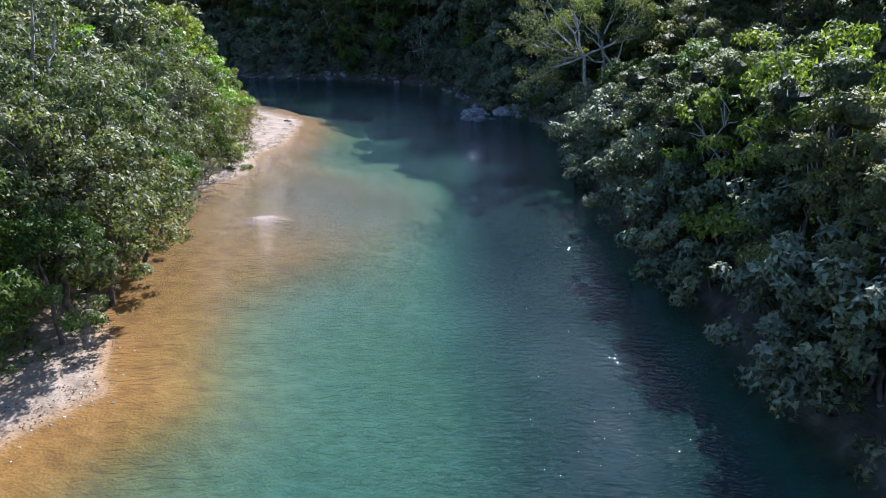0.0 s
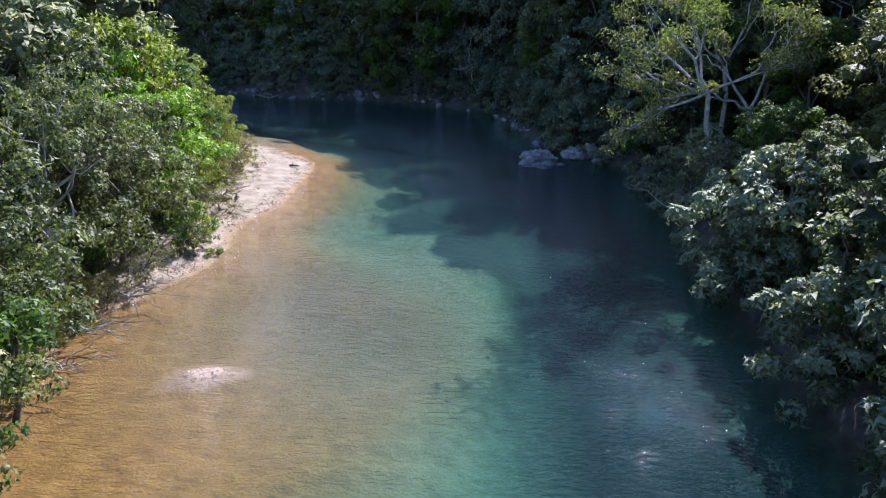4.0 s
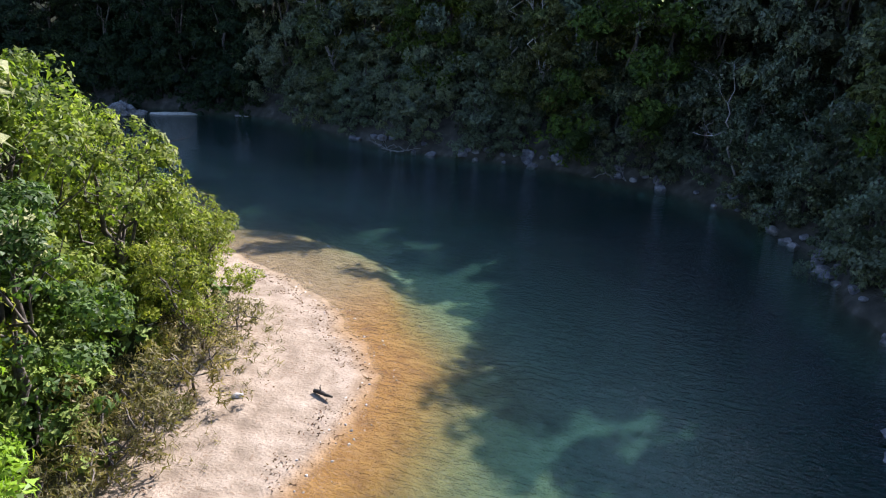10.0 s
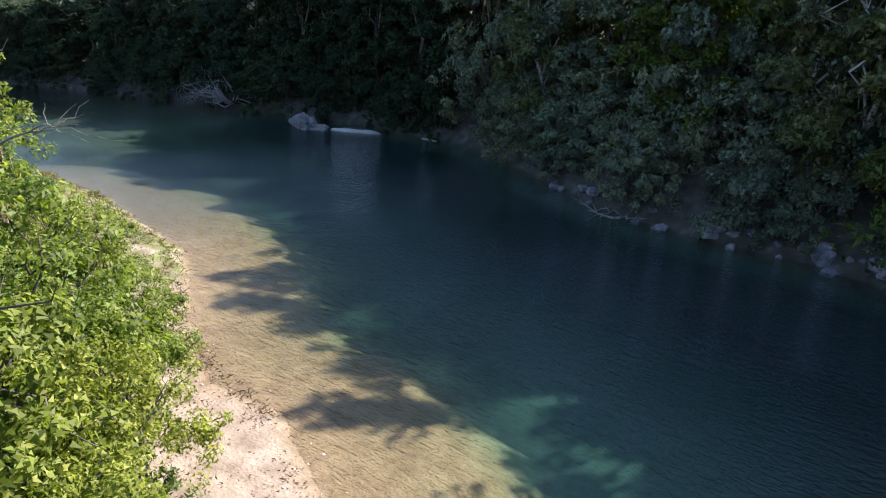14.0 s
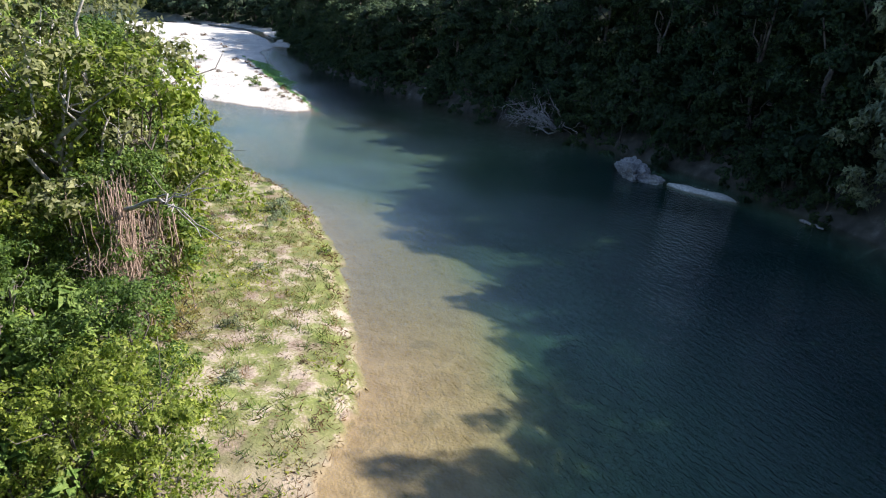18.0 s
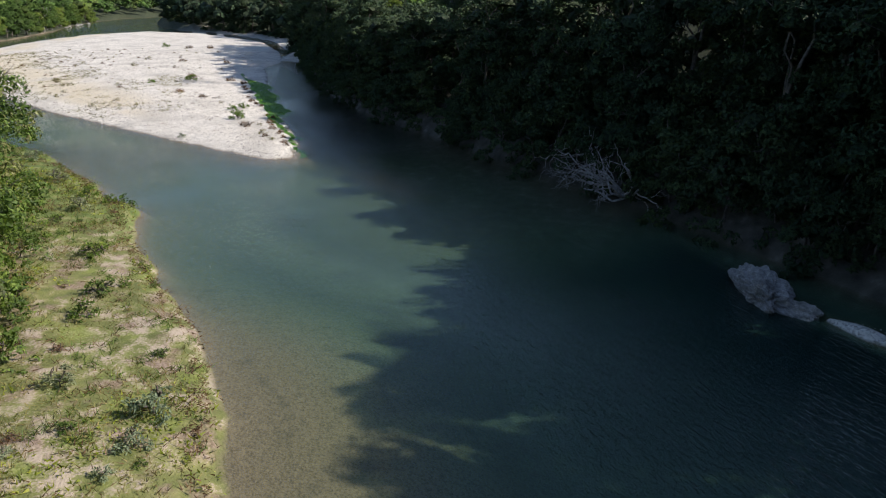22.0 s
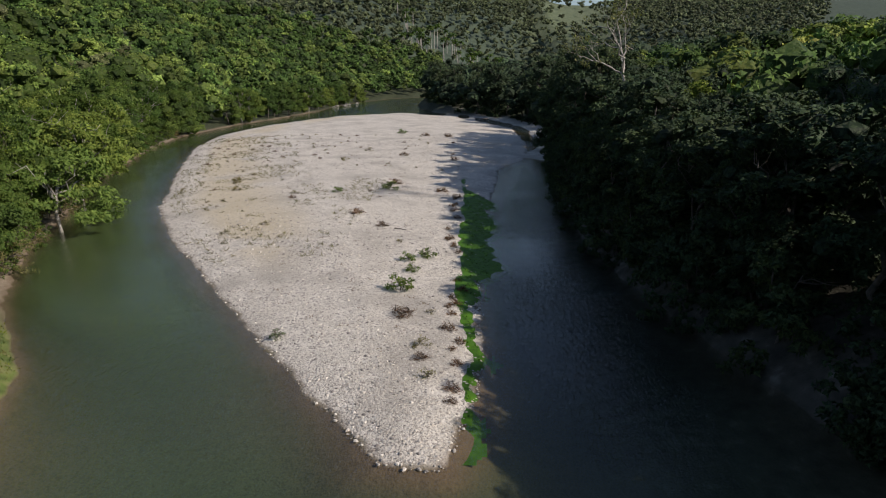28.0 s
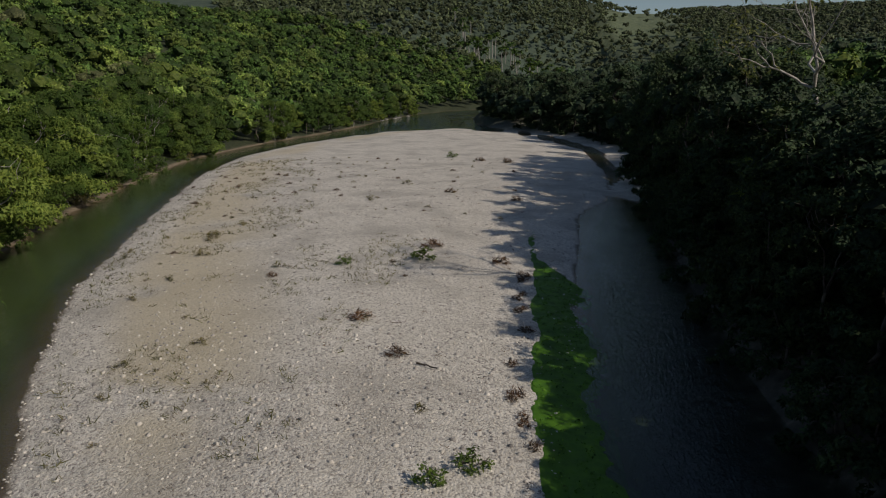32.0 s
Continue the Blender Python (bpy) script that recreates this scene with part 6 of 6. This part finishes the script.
w = np.array(along([(-31, 92.7), (-40, 94.6), (-49, 99.7), (-62, 101.9), (-77, 102), (-93, 97.7), (-103, 96), (-118, 90)], 0.13, r6, -0.25, 0.35))
cover("leaf_litter", "red-brown roots and leaves along the cut bank edge", "leaf litter", w, LEAF["red"], r6, 6, 0.2, 0.25, 0.3, 0.2)
w = scatter(r6, -26, -15, 58, 92, 0.5, lambda x, y, z, dl, dr, db, wet, bar, into: ~wet & (dl < dr) & (into < 0.3) & (into > -1.8) & (fbm(x * 0.5, y * 0.5, 68) > 0.5))
shore = scatter(r7, -34, -12, 18, 97, 0.34, lambda x, y, z, dl, dr, db, wet, bar, into: ~wet & (dl < dr) & (into < 0.2) & (dl > 0.25) & (dl < 1.7) & (fbm(x * 0.9, y * 0.9, 73) > 0.44))
cover("leaf_litter", "brown drift litter and crumbs along the beach edge", "leaf litter", shore, LEAF["red"], r7, 6, 0.09, 0.6, 0.2, 0.14)
cover("grass", "sparse dry grass tufts at the edge of the sand", "grass", w, LEAF["dry"], r6, 10, 0.3, 0.07, 1.1, 0.1)

w = scatter(r6, -262, -128, 52, 100, 0.9, lambda x, y, z, dl, dr, db, wet, bar, into: bar & (db > 1.0) & (db < 20) & (fbm(x * 0.16, y * 0.16, 93) + 0.25 * fbm(x * 0.9, y * 0.9, 94) > 0.60 + 0.10 * smooth(-160, -140, x)))
cover("weeds", "low dry brown weeds dotted over the gravel bar", "weeds", w, LEAF["dry"], r6, 9, 0.34, 0.12, 0.9, 0.18)
w = scatter(r6, -262, -124, 52, 116, 1.5, lambda x, y, z, dl, dr, db, wet, bar, into: bar & (db > 0.6) & (r6.random(x.shape) < 0.16))
cover("leaf_litter", "dark flood litter and twigs on the gravel bar", "leaf litter", w, LEAF["red"], r6, 10, 0.22, 0.16, 0.4, 0.22)

# algae along the pool side of the bar: a soft mat with small tufts on it
ax, ay, af = grid(np.arange(-200, -116, 0.22), np.arange(109.6, 117, 0.22))
az, dl, dr, db, wet, bar, into = heights(ax, ay)
along_x = smooth(-116, -124, ax) * (0.22 + 0.85 * smooth(-132, -148, ax) * smooth(-186, -170, ax)) * smooth(-198, -188, ax)
reach = 3.7 * along_x * (0.35 + 1.1 * fbm(ax * 0.22, ay * 0.1, 71)) + 0.9 * (fbm(ax * 1.1, ay * 1.1, 72) - 0.47)
shore = 110.7 + 0.75 * smooth(-140, -130, ax) + 1.1 * (fbm(ax * 0.3, 1.0 + 0 * ay, 74) - 0.4) + 0.5 * (fbm(ax * 1.3, ay * 1.3, 76) - 0.47)
inner = np.minimum(np.minimum(ay - shore, shore + reach - ay), reach - 0.35)
af = af[(inner > -0.5)[af].any(axis=1)]
keep, af = np.unique(af, return_inverse=True)
am = np.stack([ax, ay, np.maximum(az, 0.0) + (0.03 + 0.10 * (fbm(ax * 1.3, ay * 1.3, 75) - 0.3)) * smooth(-0.1, 0.3, inner) - 0.25 * smooth(0.05, -0.35, inner)], 1)[keep]
grown = am[inner[keep] > 0.1][::6]
tufts = leaves(grown + (0, 0, 0.02), np.full(len(grown), 0.2), 7, 0.12, r6, flat=0.35, slim=0.7, up=2.0)
tagged(new("algae", mesh_np("algae", *merged([(am, af.reshape(-1, 4)), tufts]), ALGAE)), "bright green algae and water weed along the pool edge", "algae", kind="stuff")


# ---------------------------------------------------------------- stones of the gravel bar and the beach
def stone_shape(seed):
    """A water-worn cobble, about one across, as vertices and triangles."""
    r = np.random.default_rng(seed)
    a = np.linspace(0, 2 * math.pi, 6, endpoint=False)
    ring = np.stack([np.cos(a), np.sin(a), 0 * a], 1) * r.uniform(0.38, 0.55, (6, 1))
    top = np.array([[r.uniform(-0.1, 0.1), r.uniform(-0.1, 0.1), 0.36]])
    upper = ring * 0.68 + (0, 0, 0.25)
    V = np.vstack([ring - (0, 0, 0.12), upper, top])
    Fc = []
    for k in range(6):
        n = (k + 1) % 6
        Fc += [(k, n, 6 + n), (k, 6 + n, 6 + k), (6 + k, 6 + n, 12)]
    return V, np.array(Fc)


def strew(name, label, where, rng, lo, hi, mat, lift=0.0, small=False):
    """Loose stones as one mesh."""
    z = heights(where[:, 0], where[:, 1])[0]
    V, Fc = [], []
    shapes = [stone_shape(i) for i in range(6)]
    if small:
        a = np.linspace(0, 2 * math.pi, 5, endpoint=False)
        for i in range(6):
            ring = np.stack([np.cos(a), np.sin(a), 0 * a - 0.05], 1) * rng.uniform(0.4, 0.6, (5, 1))
            shapes[i] = (np.vstack([ring, [(rng.uniform(-0.2, 0.2), rng.uniform(-0.2, 0.2), 0.34)]]), np.array([(k, (k + 1) % 5, 5) for k in range(5)]))
    n = len(where)
    pick = rng.integers(0, 6, n)
    size = lo + (hi - lo) * rng.random(n) ** 2.5
    turn = rng.uniform(0, 6.28, n)
    o = 0
    for i in range(6):
        m = pick == i
        v, f = shapes[i]
        c, s = np.cos(turn[m])[:, None], np.sin(turn[m])[:, None]
        k = size[m][:, None]
        x = (v[:, 0] * c - v[:, 1] * s * 0.75) * k * 1.25 + where[m][:, :1]
        y = (v[:, 0] * s + v[:, 1] * c * 0.75) * k * 1.25 + where[m][:, 1:]
        zz = v[:, 2] * k * 0.8 + z[m][:, None] + lift
        V.append(np.stack([x, y, zz], -1).reshape(-1, 3))
        Fc.append((f[None] + (np.arange(m.sum()) * len(v))[:, None, None] + o).reshape(-1, 3))
        o += m.sum() * len(v)
    tagged(new(name, mesh_np(name, np.vstack(V), np.vstack(Fc), mat)), label, "gravel", kind="stuff")


w = scatter(r6, -172, -114, 74, 114, 0.30, lambda x, y, z, dl, dr, db, wet, bar, into: bar & (r6.random(x.shape) < 0.10 + 0.6 * smooth(0.42, 0.56, fbm(x * 0.3, y * 0.3, 81)) * smooth(-172, -145, x) + 0.5 * smooth(2.5, 0.3, db)))
strew("gravel", "grey and white cobbles covering the gravel bar", w, r6, 0.07, 0.24, PEBBLE)
w = scatter(r6, -178, -114, 70, 114, 0.235, lambda x, y, z, dl, dr, db, wet, bar, into: bar & (r6.random(x.shape) < (0.12 + 0.8 * smooth(0.40, 0.56, fbm(x * 0.22, y * 0.22, 83))) * (0.35 + 0.65 * smooth(-178, -140, x))))
strew("gravel", "fine grey and white pebbles between the cobbles", w, r6, 0.05, 0.13, PEBBLE, small=True)
w = scatter(r6, -250, -170, 55, 122, 0.8, lambda x, y, z, dl, dr, db, wet, bar, into: bar & (r6.random(x.shape) < 0.6))
strew("gravel", "grey and white cobbles on the far part of the bar", w, r6, 0.10, 0.34, PEBBLE)
w = scatter(r6, -40, -12, 18, 96, 0.4, lambda x, y, z, dl, dr, db, wet, bar, into: (dl < dr) & (into < 0.2) & (dl < 0.9 + 0.0 * x) & (z > -0.25) & (r6.random(x.shape) < 0.6))
strew("gravel", "small stones along the waterline of the beach", w, r6, 0.04, 0.16, PEBBLE)
w = scatter(r6, -74, -10, 44, 134, 0.36, lambda x, y, z, dl, dr, db, wet, bar, into: (spit_at(x, y) > 0.25) | ((bump2(x, y, -12.2, 45.8, 1.2, 0.7, 15) > 0.45) & (r6.random(x.shape) < 0.3)))
strew("gravel", "pale pebbles heaped on small gravel islets", w, r6, 0.05, 0.12, PEBBLE)
w = scatter(r6, -128, -41, 80, 104, 0.8, lambda x, y, z, dl, dr, db, wet, bar, into: ~wet & ~bar & (dl < dr) & (into < 0.8) & (dl > 0.1) & (fbm(x * 0.35, y * 0.35, 66) > 0.5))
cover("leaf_litter", "red-brown dead brush and twigs in the bank grass", "leaf litter", w, LEAF["red"], r6, 9, 0.26, 0.12, 0.7, 0.25)
ground = bpy.data.objects["ground"]
cob = []
for i in range(4):
    v, f = stone_shape(20 + i)
    cob.append(mesh_np("stone", v, f, PEBBLE, False))
w = scatter(r6, -162, -140, 88, 111, 1.15, lambda x, y, z, dl, dr, db, wet, bar, into: bar & (db > 0.4))[:290]
z = heights(w[:, 0], w[:, 1])[0]
for (x, y), h in zip(w, z):
    ob = new("stone", cob[r6.integers(0, 4)])
    k = r6.uniform(0.16, 0.34)
    ob.matrix_world = Matrix.Translation((x, y, h + 0.02)) @ Matrix.Rotation(r6.uniform(0, 6.28), 4, "Z") @ Matrix.Diagonal((k, k * r6.uniform(0.6, 1.0), k * 0.8, 1))
    ob.parent = ground
